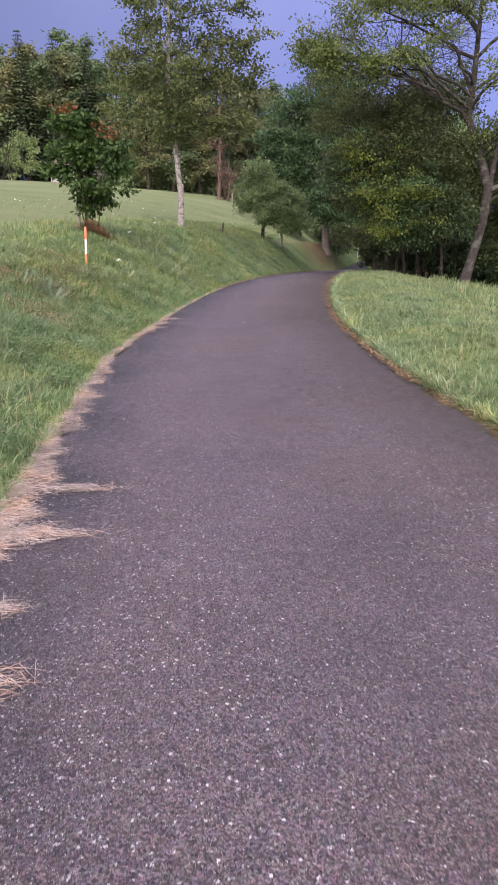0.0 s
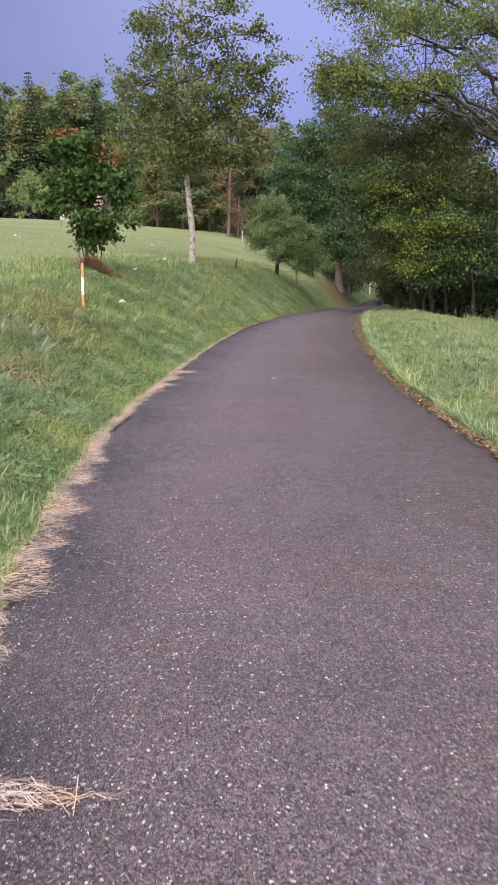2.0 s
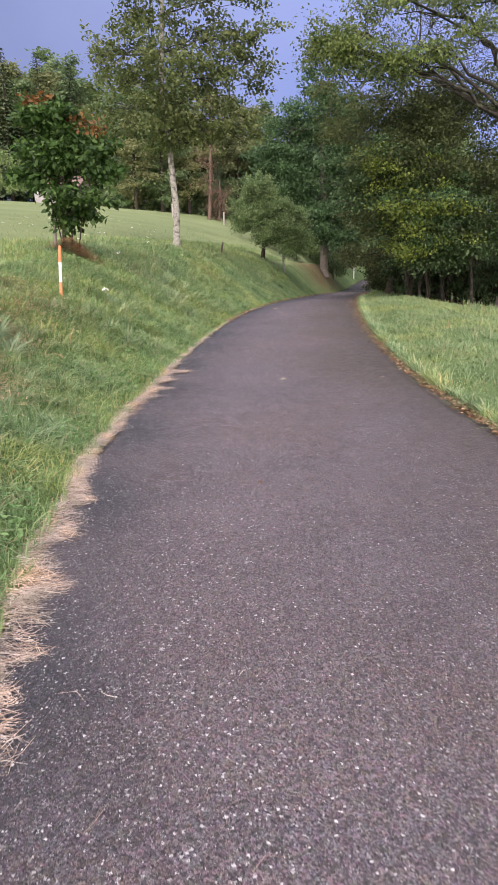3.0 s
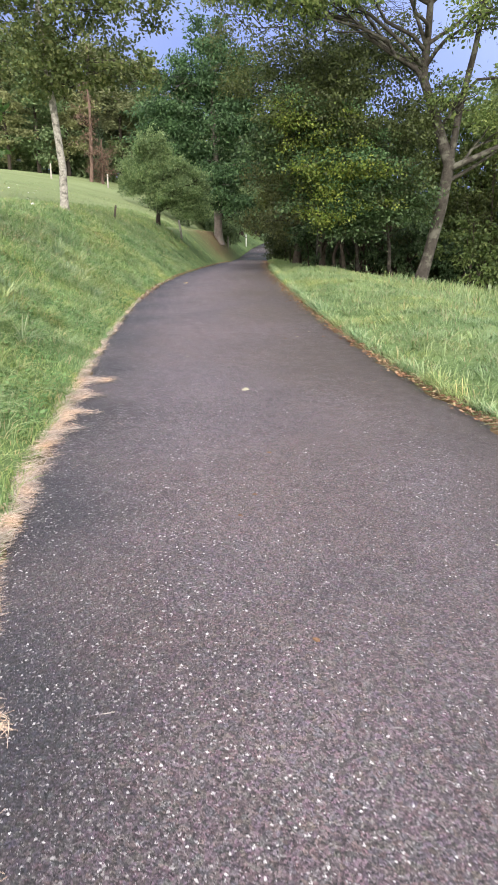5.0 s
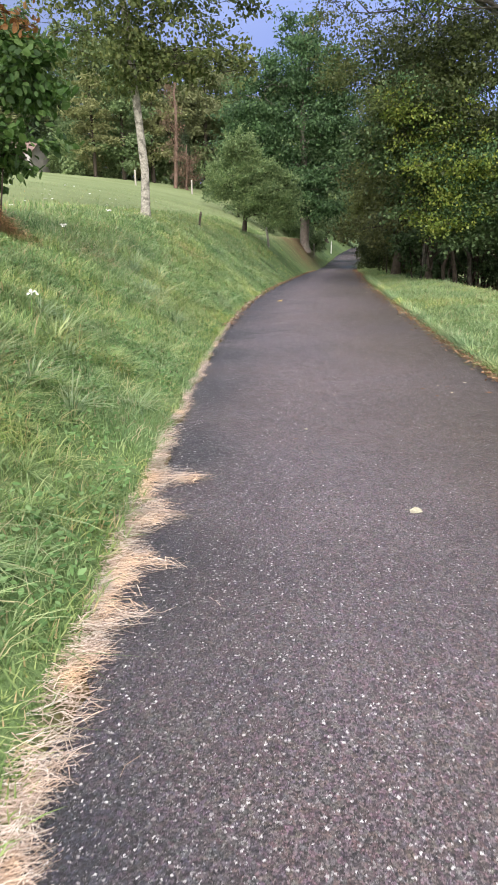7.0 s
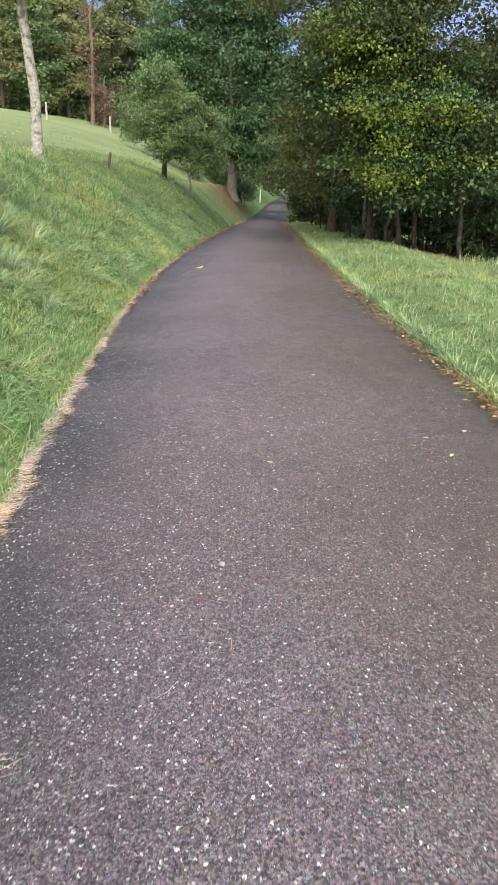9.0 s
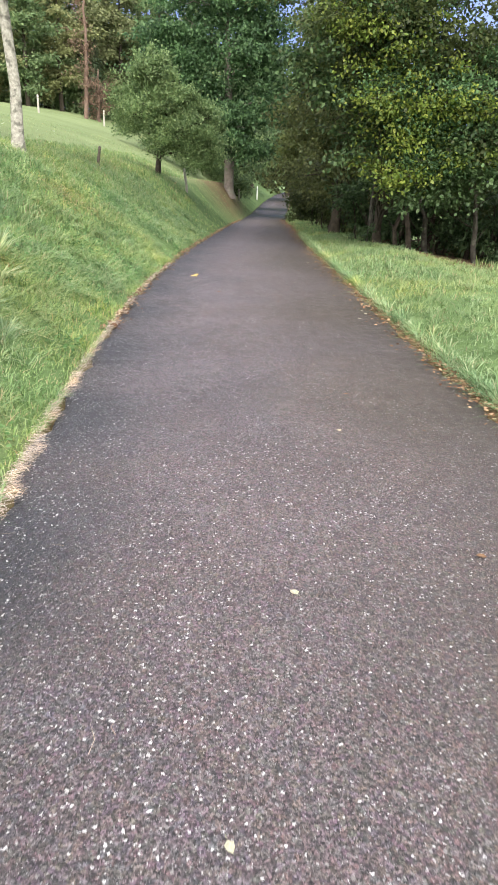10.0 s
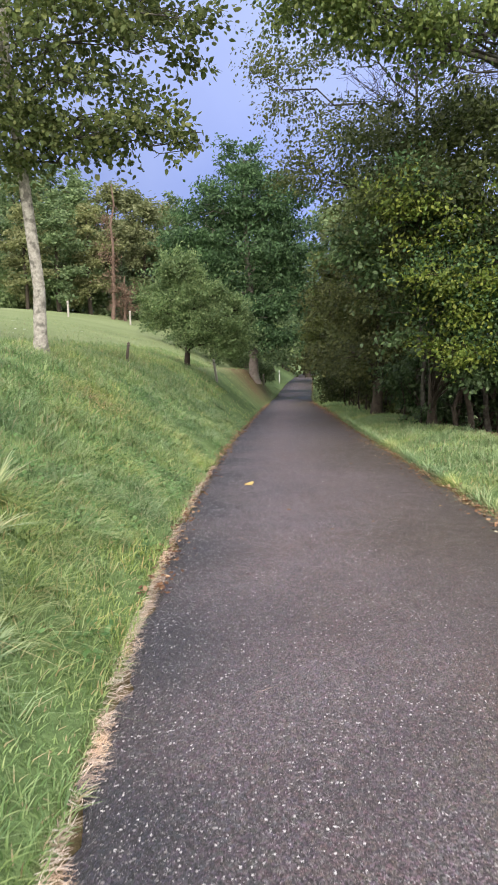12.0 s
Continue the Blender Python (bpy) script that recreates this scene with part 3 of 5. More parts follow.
# young tree by the orange stake
SX, SY = -4.42, 16.3
SZ = gz(SX, SY)
tree("young bushy green tree with reddish top leaves", rooted(SX, SY, 0.035, (0.03, 0, 0.6, 0.03), (0.08, 0, 1.4, 0.022), (0.05, 0, 2.3, 0.01)),
     [((SX - 0.36, SY, SZ + 2.35), (0.36, 0.34, 0.3), 80), ((SX - 0.34, SY, SZ + 1.8), (0.45, 0.42, 0.4), 140), ((SX + 0.2, SY, SZ + 1.9), (0.5, 0.45, 0.42), 170), ((SX + 0.74, SY, SZ + 1.68), (0.38, 0.36, 0.38), 110),
      ((SX + 0.16, SY - 0.1, SZ + 1.25), (0.5, 0.45, 0.4), 160), ((SX + 0.52, SY, SZ + 0.88), (0.38, 0.3, 0.28), 90), ((SX + 0.12, SY, SZ + 0.7), (0.28, 0.28, 0.24), 50), ((SX + 0.1, SY, SZ + 2.32), (0.3, 0.3, 0.24), 55), ((SX - 0.62, SY, SZ + 1.45), (0.25, 0.25, 0.2), 30)],
     B_DARK, L_SAPLING, 12, name="young_tree", per=8, size=0.1, spread=0.11, rich=True, r0=0.014, twigs=4,
     stems=[[((SX + 0.14, SY, SZ - 0.1), 0.02), ((SX + 0.22, SY, SZ + 0.9), 0.012)], [((SX + 0.24, SY + 0.05, SZ - 0.1), 0.014), ((SX + 0.42, SY, SZ + 0.8), 0.008)], [((SX + 0.05, SY - 0.05, SZ - 0.1), 0.016), ((SX - 0.2, SY, SZ + 1.0), 0.009)]],
     extra=[("red_top", "reddish-brown autumn leaves", L_RED, [((SX - 0.4, SY, SZ + 2.6), (0.2, 0.18, 0.11), 15), ((SX + 0.85, SY, SZ + 2.08), (0.2, 0.18, 0.1), 8), ((SX + 0.45, SY, SZ + 2.25), (0.2, 0.2, 0.1), 8)], 0.085)])

# apple tree on the bank
AX, AY = -3.22, 37.4
AZ = gz(AX, AY)
tree("rounded apple tree with grey-green leaves on the bank", rooted(AX, AY, 0.1, (0.05, 0, 0.6, 0.08), (0.2, 0, 1.1, 0.075), (0.4, 0, 2.0, 0.05), (0.4, 0, 3.2, 0.02)),
     [((-3.5, 37.0, 3.15), (1.05, 1.0, 1.0), 330), ((-2.75, 37.0, 2.75), (1.1, 1.0, 1.05), 380), ((-2.1, 36.9, 2.25), (1.0, 0.95, 0.9), 330), ((-1.6, 36.8, 1.8), (0.7, 0.7, 0.6), 170), ((-4.0, 37.0, 2.75), (0.6, 0.8, 0.55), 110), ((-2.6, 36.8, 2.1), (0.9, 0.9, 0.4), 160), ((-3.4, 37.0, 3.8), (0.65, 0.6, 0.45), 120), ((-1.8, 36.7, 1.65), (0.6, 0.7, 0.35), 90)]
     + [((-3.75 + 0.19 * k, 36.7 + 0.22 * (k % 3), 4.35 - 0.165 * max(0, k - 2) - 0.12 * max(0, 2 - k)), (0.06, 0.06, 0.42), 22) for k in range(15)],
     B_DARK, L_APPLE, 13, name="apple_tree", per=12, size=0.09, spread=0.15, r0=0.05, twigs=6, droop=-0.4, dense=1.5, low=0.0)

# dark maple where the lane goes into the wood
MX, MY = -1.0, 57.0
MZ = gz(MX, MY)
tree("large dark green maple beside the lane", rooted(MX, MY, 0.29, (0.0, 0, 2.2, 0.27), (-0.1, 0, 5, 0.22), (-0.3, 0, 9, 0.14), (-0.3, 0, 13, 0.05)),
     [((-2.6, 57, MZ + 5.0), (2.3, 2.2, 1.7), 210), ((0.4, 56.6, MZ + 5.2), (2.1, 2.1, 1.6), 200), ((-1.0, 55.6, MZ + 4.0), (1.8, 1.6, 1.1), 130), ((-4.3, 57, MZ + 6.6), (2.2, 2.2, 1.8), 240), ((-3.6, 57, MZ + 8.6), (2.2, 2.2, 1.6), 200), ((-0.9, 57, MZ + 8.2), (2.6, 2.4, 1.9), 260),
      ((1.3, 57, MZ + 7.6), (1.8, 2.0, 1.5), 150), ((-2.8, 57, MZ + 10.2), (2.0, 2.0, 1.5), 170), ((-0.6, 57, MZ + 11.2), (2.2, 2.0, 1.5), 180), ((-1.3, 57, MZ + 13.0), (1.5, 1.5, 1.1), 90), ((0.8, 57, MZ + 10), (1.6, 1.6, 1.2), 90), ((0.2, 55.5, MZ + 2.6), (1.5, 1.2, 0.7), 70)],
     B_SMOOTH, L_MAPLE, 15, name="maple_tree", per=15, size=0.2, spread=0.36, dense=1.9, r0=0.1, twigs=5)

# old tree on the verge with a forked, leaning trunk
RX, RY = 5.6, 26.6
RZ = gz(RX, RY)
tree("old leaning tree with a forked lichened trunk on the verge",
     [((RX, RY, RZ), 0.2), ((5.77, RY, 0.11), 0.17), ((6.08, RY, 1.57), 0.16), ((6.16, RY, 2.34), 0.165), ((6.2, RY, 2.75), 0.17), ((5.8, RY + 0.2, 3.9), 0.14), ((5.4, RY + 0.4, 5.0), 0.12), ((5.5, RY + 0.6, 6.3), 0.1), ((5.6, RY + 0.9, 8.6), 0.06), ((5.5, RY + 1.0, 10.8), 0.025)],
     [((3.6, 26.3, RZ + 9.4), (1.7, 1.7, 0.9), 130), ((5.4, 27.2, RZ + 10.6), (2.1, 2.0, 1.3), 150), ((1.9, 26.0, RZ + 8.9), (1.3, 1.3, 0.7), 80), ((7.4, 26.4, RZ + 8.6), (1.8, 1.8, 1.2), 130), ((6.6, 25.3, RZ + 6.9), (1.2, 1.2, 0.8), 65),
      ((8.4, 26.4, RZ + 6.0), (1.4, 1.4, 1.1), 90), ((4.3, 25.4, RZ + 7.5), (0.9, 0.9, 0.4), 20), ((0.7, 25.8, RZ + 7.5), (0.8, 0.9, 0.5), 60), ((1.9, 25.8, RZ + 7.0), (0.8, 0.7, 0.35), 55), ((7.8, 26.5, RZ + 4.2), (1.0, 1.0, 0.8), 50), ((2.9, 27, RZ + 11), (1.8, 1.8, 1.0), 90), ((6.4, 26.3, RZ + 4.9), (0.8, 0.8, 0.6), 30), ((0.0, 26.4, RZ + 7.9), (0.6, 0.7, 0.5), 50), ((1.0, 25.8, RZ + 7.5), (0.9, 0.8, 0.5), 50), ((2.8, 25.6, RZ + 7.4), (1.0, 1.0, 0.35), 48), ((4.6, 25.8, RZ + 8.8), (1.5, 1.4, 0.7), 50), ((0.8, 26.6, RZ + 10.4), (1.3, 1.3, 0.8), 80), ((7.2, 27, RZ + 11), (2.2, 2.0, 1.4), 140), ((9.4, 26.6, RZ + 8.2), (1.6, 1.6, 1.4), 110), ((9.6, 26.4, RZ + 4.6), (1.4, 1.3, 1.2), 90)],
     B_GREY, L_ASH, 16, per=15, size=0.088, spread=0.25, rich=True, r0=0.06, twigs=6, dense=2.1,
     stems=[[((6.2, RY, 2.6), 0.11), ((6.42, RY + 0.1, 4.3), 0.095), ((6.68, RY + 0.1, 5.6), 0.08), ((7.0, RY + 0.2, 7.8), 0.045)],
            [((6.15, RY - 0.05, 2.6), 0.1), ((6.75, RY - 0.2, 2.86), 0.085), ((7.4, RY - 0.3, 3.15), 0.07), ((8.5, RY - 0.4, 3.8), 0.04)],
            [((5.6, RY + 0.3, 4.5), 0.08), ((5.14, RY + 0.2, 5.2), 0.07), ((4.5, RY + 0.1, 5.5), 0.055), ((2.9, RY - 0.3, 6.3), 0.035), ((1.3, RY - 0.6, 6.4), 0.015)],
            [((5.45, RY + 0.5, 5.8), 0.06), ((4.8, RY + 0.4, 7.2), 0.05), ((3.2, RY, 7.9), 0.03)]])

# hedge tree with turning leaves that hangs over the verge
HX, HY = 3.05, 29.6
HZ = gz(HX, HY)
SPRAYS = []
rng = np.random.default_rng(46)
for cx, cz, sx, sz, count in ((1.7, 3.85, 0.5, 0.2, 9), (2.3, 3.15, 0.5, 0.14, 4), (2.4, 2.6, 0.3, 0.1, 8), (3.4, 2.62, 0.45, 0.09, 10), (2.7, 2.0, 0.35, 0.12, 8), (2.5, 1.3, 0.22, 0.12, 7), (4.2, 2.55, 0.3, 0.1, 5), (3.8, 1.8, 0.3, 0.1, 5), (3.1, 1.5, 0.25, 0.12, 4), (3.6, 3.5, 0.6, 0.3, 3)):
    for _ in range(int(count * 0.75)):
        dx = rng.normal(0, sx)
        SPRAYS.append(((cx + dx, 26.1 + rng.normal(0, 0.22), cz + rng.normal(0, sz) - 0.12 * dx), (rng.uniform(0.2, 0.42), 0.22, rng.uniform(0.06, 0.12)), int(rng.integers(6, 11))))
tree("hazel with yellow-green turning leaves hanging over the verge", rooted(HX, HY, 0.1, (0.0, 0, 1.2, 0.085), (-0.1, 0, 2.4, 0.06), (-0.2, 0.1, 4.2, 0.02)),
     [((1.9, 27.0, 3.7), (1.1, 1.0, 0.8), 170), ((3.2, 27.0, 4.2), (1.4, 1.1, 0.9), 220), ((4.6, 26.9, 3.6), (1.3, 1.0, 1.0), 200), ((3.0, 27.4, 2.6), (1.5, 1.0, 0.8), 200), ((4.7, 26.8, 2.0), (1.1, 0.8, 0.7), 130), ((2.2, 27.6, 5.0), (1.2, 1.0, 0.8), 130), ((4.0, 27.6, 5.4), (1.5, 1.2, 0.8), 150), ((3.2, 28.4, 5.7), (1.5, 1.2, 0.6), 90), ((4.9, 28.2, 5.9), (1.4, 1.2, 0.6), 70), ((2.0, 28.6, 5.3), (1.0, 1.0, 0.7), 90)],
     B_DARK, L_HEDGE, 17, name="hazel_tree", per=14, size=0.085, spread=0.24, rich=True, r0=0.04, twigs=5, dense=1.6,
     stems=[bend((HX + 0.6 * k, HY + 0.25 * (k % 2), gz(HX + 0.6 * k, HY) - 0.1), (HX + 0.8 * k, HY - 0.2, 2.6), 0.05, 0.025, np.random.default_rng(40 + k), 5, 0.05) for k in (1, 2, 3)],
     extra=[("turning_foliage", "yellow-green turning leaves", L_YELLOW, SPRAYS, 0.07),
            ("green_sprays", "mid-green leaf sprays", L_MAPLE, [((c[0] + 0.35, c[1] + 0.15, c[2] + 0.28), (r[0] * 1.6, r[1], r[2] * 1.8), n) for c, r, n in SPRAYS], 0.066),
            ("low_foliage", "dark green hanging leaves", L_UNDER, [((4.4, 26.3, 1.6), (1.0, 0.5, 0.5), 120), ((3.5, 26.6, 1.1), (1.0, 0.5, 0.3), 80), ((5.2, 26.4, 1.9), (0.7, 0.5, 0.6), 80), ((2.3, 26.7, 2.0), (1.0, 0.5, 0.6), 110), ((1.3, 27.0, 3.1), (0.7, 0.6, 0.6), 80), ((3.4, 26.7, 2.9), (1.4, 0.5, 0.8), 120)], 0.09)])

# half-bare tall tree behind the hazel
tree("tall thinly leaved tree with many bare upright branches", rooted(3.4, 32.0, 0.16, (0, 0, 2.5, 0.13), (-0.1, 0, 5.5, 0.07), (-0.2, 0, 7.5, 0.035), (-0.3, 0, 13.5, 0.008)),
     [((0.9, 31.5, 8.6), (1.6, 1.6, 1.1), 70), ((-0.1, 31.5, 7.6), (0.9, 1.0, 0.8), 35), ((2.4, 31, 6.4), (2.0, 1.4, 1.1), 150), ((4.6, 31.5, 6.8), (1.8, 1.4, 1.2), 120), ((1.3, 31.8, 10.6), (1.6, 1.5, 0.9), 50), ((4.5, 32, 10.4), (1.8, 1.6, 1.2), 60), ((0.9, 31.2, 5.4), (1.1, 1.0, 0.8), 80), ((2.8, 32, 13), (1.8, 1.6, 1.0), 50)],
     B_GREY, L_THIN, 18, per=14, size=0.08, spread=0.26, rich=True, r0=0.04, twigs=6, dense=2.4,
     bare=[((2.2 + 0.75 * k, 31.8 + 0.2 * (k % 2), 7.6 + 0.8 * (k % 3)), (1.3, 1.1, 1.5), 1) for k in range(6)])

# trees and shrubs along the lane, into the wood
LANE = (
    (6.6, 33.5, 6.6, 2.6, L_HEDGE, 0.13), (9.4, 32.0, 7.5, 3.4, L_ASH, 0.18), (12.5, 31.0, 8.0, 3.6, L_HEDGE, 0.2), (7.6, 39.0, 7.6, 3.2, L_HEDGE, 0.16), (11.5, 38.0, 9.0, 4.0, L_FOREST, 0.18), (16.5, 33.0, 9.0, 4.2, L_HEDGE, 0.22), (2.6, 34.2, 6.5, 1.9, L_RUST, 0.11), (4.3, 36.0, 7.5, 2.3, L_RUST, 0.12), (3.9, 40.5, 8.5, 2.4, L_RUST, 0.13), (4.6, 46.0, 10.5, 2.8, L_HEDGE, 0.18), (5.6, 53.0, 12.5, 3.2, L_FOREST, 0.22), (7.4, 62.0, 14.0, 3.6, L_FOREST, 0.25),
    (9.5, 72.0, 15.0, 4.0, L_FOREST, 0.28), (-1.0, 68.0, 10.0, 3.2, L_FOREST, 0.26), (-1.6, 80.0, 11.0, 3.6, L_FOREST, 0.3), (1.0, 96.0, 14.0, 4.0, L_MAPLE, 0.32), (11.5, 90.0, 16.0, 4.4, L_FOREST, 0.34), (6.5, 112.0, 17.0, 5.0, L_FOREST, 0.4), (4.0, 128.0, 18.0, 6.0, L_FOREST, 0.44), (12.0, 126.0, 18.0, 6.0, L_FOREST, 0.44), (8.0, 138.0, 16.0, 6.0, L_FOREST, 0.46), (0.2, 86.0, 11.0, 3.4, L_FOREST, 0.3), (7.4, 84.0, 11.0, 3.2, L_FOREST, 0.3), (3.2, 52.0, 9.0, 2.0, L_HEDGE, 0.18), (4.6, 59.0, 13.5, 2.8, L_FOREST, 0.24),
)
for n, (x, y, tall, wide, leaf, size) in enumerate(LANE):
    rng = np.random.default_rng(60 + n)
    z = gz(x, y)
    lobs = []
    for k in range(9):
        a, u = k * 2.4, k / 8
        lobs.append(((x + wide * 0.55 * math.cos(a) * (1 - 0.5 * u), y + wide * 0.45 * math.sin(a) * (1 - 0.5 * u), z + tall * (0.2 + 0.68 * u)), (wide * (0.75 - 0.3 * u), wide * (0.7 - 0.3 * u), tall * 0.15), int(rng.uniform(70, 110))))
    tree("leafy roadside tree in the dense green wood edge", rooted(x, y, 0.02 * tall + 0.02, (0.1, 0, tall * 0.3, 0.016 * tall), (0, 0, tall * 0.6, 0.01 * tall), (0, 0, tall * 0.9, 0.02)), lobs, B_DARK, leaf, 80 + n, per=12, size=size * 1.06, spread=size * 1.7, r0=0.06, twigs=3, dense=0.7 if y > 60 else 0.95 if y > 45 or x > 6 else 1.5, group="trees along the lane")


def shrub(x, y, wide, tall, leaf, seed, label, size=0.1, count=130, group="shrubs under the trees"):
    rng = np.random.default_rng(seed)
    z = gz(x, y)
    lobs = [((x + rng.uniform(-0.5, 0.5) * wide, y + rng.uniform(-0.35, 0.35) * wide, z + tall * u), (wide * 0.55, wide * 0.5, tall * 0.3), count) for u in (0.25, 0.45, 0.7)]
    stems = [bend((x + rng.uniform(-0.3, 0.3) * wide, y + rng.uniform(-0.2, 0.2), z - 0.1), (x + rng.uniform(-0.5, 0.5) * wide, y, z + tall * 0.6), 0.03, 0.012, rng, 4, 0.06) for _ in range(4)]
    tree(label, rooted(x, y, 0.035, (0.05, 0, tall * 0.4, 0.025), (0.0, 0, tall * 0.8, 0.01)), lobs, B_DARK, leaf, seed, name="shrub", per=9, size=size, spread=0.16, r0=0.02, twigs=3, stems=stems, group=group, category="shrub")


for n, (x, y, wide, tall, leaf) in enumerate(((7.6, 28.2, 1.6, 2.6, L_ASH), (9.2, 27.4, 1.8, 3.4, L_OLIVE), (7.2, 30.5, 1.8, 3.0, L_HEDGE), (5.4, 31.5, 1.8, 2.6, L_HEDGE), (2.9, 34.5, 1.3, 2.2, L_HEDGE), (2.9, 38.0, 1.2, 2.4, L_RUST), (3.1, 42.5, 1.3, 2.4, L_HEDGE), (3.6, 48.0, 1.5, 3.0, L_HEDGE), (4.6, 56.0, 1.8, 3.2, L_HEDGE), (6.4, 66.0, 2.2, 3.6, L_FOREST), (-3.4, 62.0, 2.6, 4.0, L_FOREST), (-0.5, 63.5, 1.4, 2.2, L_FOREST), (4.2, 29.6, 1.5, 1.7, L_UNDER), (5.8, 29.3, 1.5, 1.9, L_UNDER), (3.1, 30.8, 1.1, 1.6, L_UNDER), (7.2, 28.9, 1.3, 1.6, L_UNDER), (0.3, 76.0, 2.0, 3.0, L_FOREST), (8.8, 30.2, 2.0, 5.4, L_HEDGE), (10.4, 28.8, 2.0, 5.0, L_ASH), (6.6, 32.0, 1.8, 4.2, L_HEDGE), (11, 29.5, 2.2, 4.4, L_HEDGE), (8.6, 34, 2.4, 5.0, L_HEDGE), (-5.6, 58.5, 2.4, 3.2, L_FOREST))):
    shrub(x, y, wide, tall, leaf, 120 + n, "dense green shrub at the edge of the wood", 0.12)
for n, (x, y, wide, tall) in enumerate(((9.0, 134.0, 4.0, 6.0), (13.0, 137.0, 4.5, 6.5), (5.5, 133.0, 4.0, 6.0), (9.5, 146.0, 5.0, 9.0), (16.0, 142.0, 5.0, 8.0), (2.0, 118.0, 3.5, 6.0))):
    shrub(x, y, wide, tall, L_FOREST, 190 + n, "dark green bush where the lane disappears", 0.36, 110)
# thin stems under the hazel
for n in range(9):
    rng = np.random.default_rng(150 + n)
    x, y = 3.0 + n * 0.36 + rng.uniform(-0.15, 0.15), 28.4 + rng.uniform(-0.5, 1.8)
    z = gz(x, y)
    st = thing("thicket_stem", "thin dark stem in the shade of the thicket", "tree trunk", "stems in the thicket", (x, y, z))
    tip = np.array([rng.uniform(-0.5, 0.4), rng.uniform(-0.2, 0.3), rng.uniform(2.2, 3.2)])
    main = bend((0, 0, -0.1), tip, rng.uniform(0.035, 0.08), 0.02, rng, 6, 0.05)
    hang("stem", mesh_of("stem", *rings([main], 8), B_GREY if n % 3 == 0 else B_DARK, True), st)
    for path in [bend(main[k][0], main[k][0] + rng.normal(0, 0.35, 3) + [0, 0, 0.3], 0.014, 0.004, rng, 3, 0.1) for k in (1, 2, 3, 3, 4, 4, 5)]:
        hang("twig", mesh_of("twig", *rings([path], 4), B_DARK, True), st)


# ---- the far forest across the meadow ----
def forest_tree(kind, seed):
    rng = np.random.default_rng(seed)
    root = thing("spruce_tree" if kind == "spruce" else "forest_tree", "", "tree", "trees of the far forest", (0, 0, -200))
    if kind == "spruce":
        trunk = [((0, 0, -0.6), 0.26), ((0, 0, 6), 0.2), ((0.1, 0, 13), 0.08), ((0.05, 0, 17.3), 0.015)]
        hang("trunk", mesh_of("trunk", *rings([trunk], 7), B_DARK, True), root)
        ats, axes, norms = [], [], []
        for h in np.arange(1.5, 17.8, 0.42):
            reach = 3.7 * (1 - h / 18.2) ** 1.0 + 0.2
            for a in np.arange(0, 6.28, 6.28 / (9 if h < 12 else 6)) + rng.uniform(0, 6):
                r = reach * rng.uniform(0.7, 1.12)
                for u in np.arange(0.25, 1.01, 0.16 if h < 12 else 0.3):
                    o = np.array([math.cos(a), math.sin(a), -0.35])
                    for sway in (-0.8, 0.8):
                        ats.append(o * r * u + [0, 0, h])
                        axes.append([math.cos(a + sway), math.sin(a + sway), -0.45])
                        norms.append([0.2 * math.cos(a), 0.2 * math.sin(a), 1])
        at, axis, norm = (np.array(v) for v in (ats, axes, norms))
        L = rng.uniform(0.45, 0.8, len(at)) * np.clip(0.42 + 0.8 * (1 - at[:, 2] / 17.5), 0.4, 1)
        hang("needles", mesh_of("needles", *leaves(at, axis + rng.normal(0, 0.2, at.shape), norm, L, L * 0.42), L_SPRUCE), root)
        root["label"] = "dark green spruce at the forest edge"
        return root
    trunk = [((0, 0, -0.6), 0.24), ((0.1, 0, 4), 0.2), ((-0.1, 0, 9), 0.13), ((0, 0, 14), 0.03)]
    hang("trunk", mesh_of("trunk", *rings([trunk], 7), B_DARK, True), root)
    lobs = []
    for k in range(11):
        a, u = k * 2.4 + rng.uniform(0, 1), k / 10
        rr = 2.3 * math.sin(math.pi * (0.22 + 0.7 * u)) ** 0.7
        lobs.append(((rr * 0.6 * math.cos(a), rr * 0.6 * math.sin(a), 3.2 + 12 * u), (rr * 0.95, rr * 0.95, 1.7), 48))
    tagged(hang("branchwork", mesh_of("branchwork", *rings(limbs_to(lobs, trunk, rng, 0.08, 2), 4), B_DARK, True), root), kind="stuff")
    mat = {"olive": L_OLIVE, "leafy": L_FOREST, "dark": L_MAPLE}[kind]
    hang("crown", mesh_of("crown", *foliage(lobs, rng, 11, 0.38, 0.55), mat), root)
    root["label"] = {"olive": "pale olive-green broadleaf tree at the forest edge", "leafy": "green broadleaf tree at the forest edge", "dark": "dark green broadleaf tree at the forest edge"}[kind]
    return root


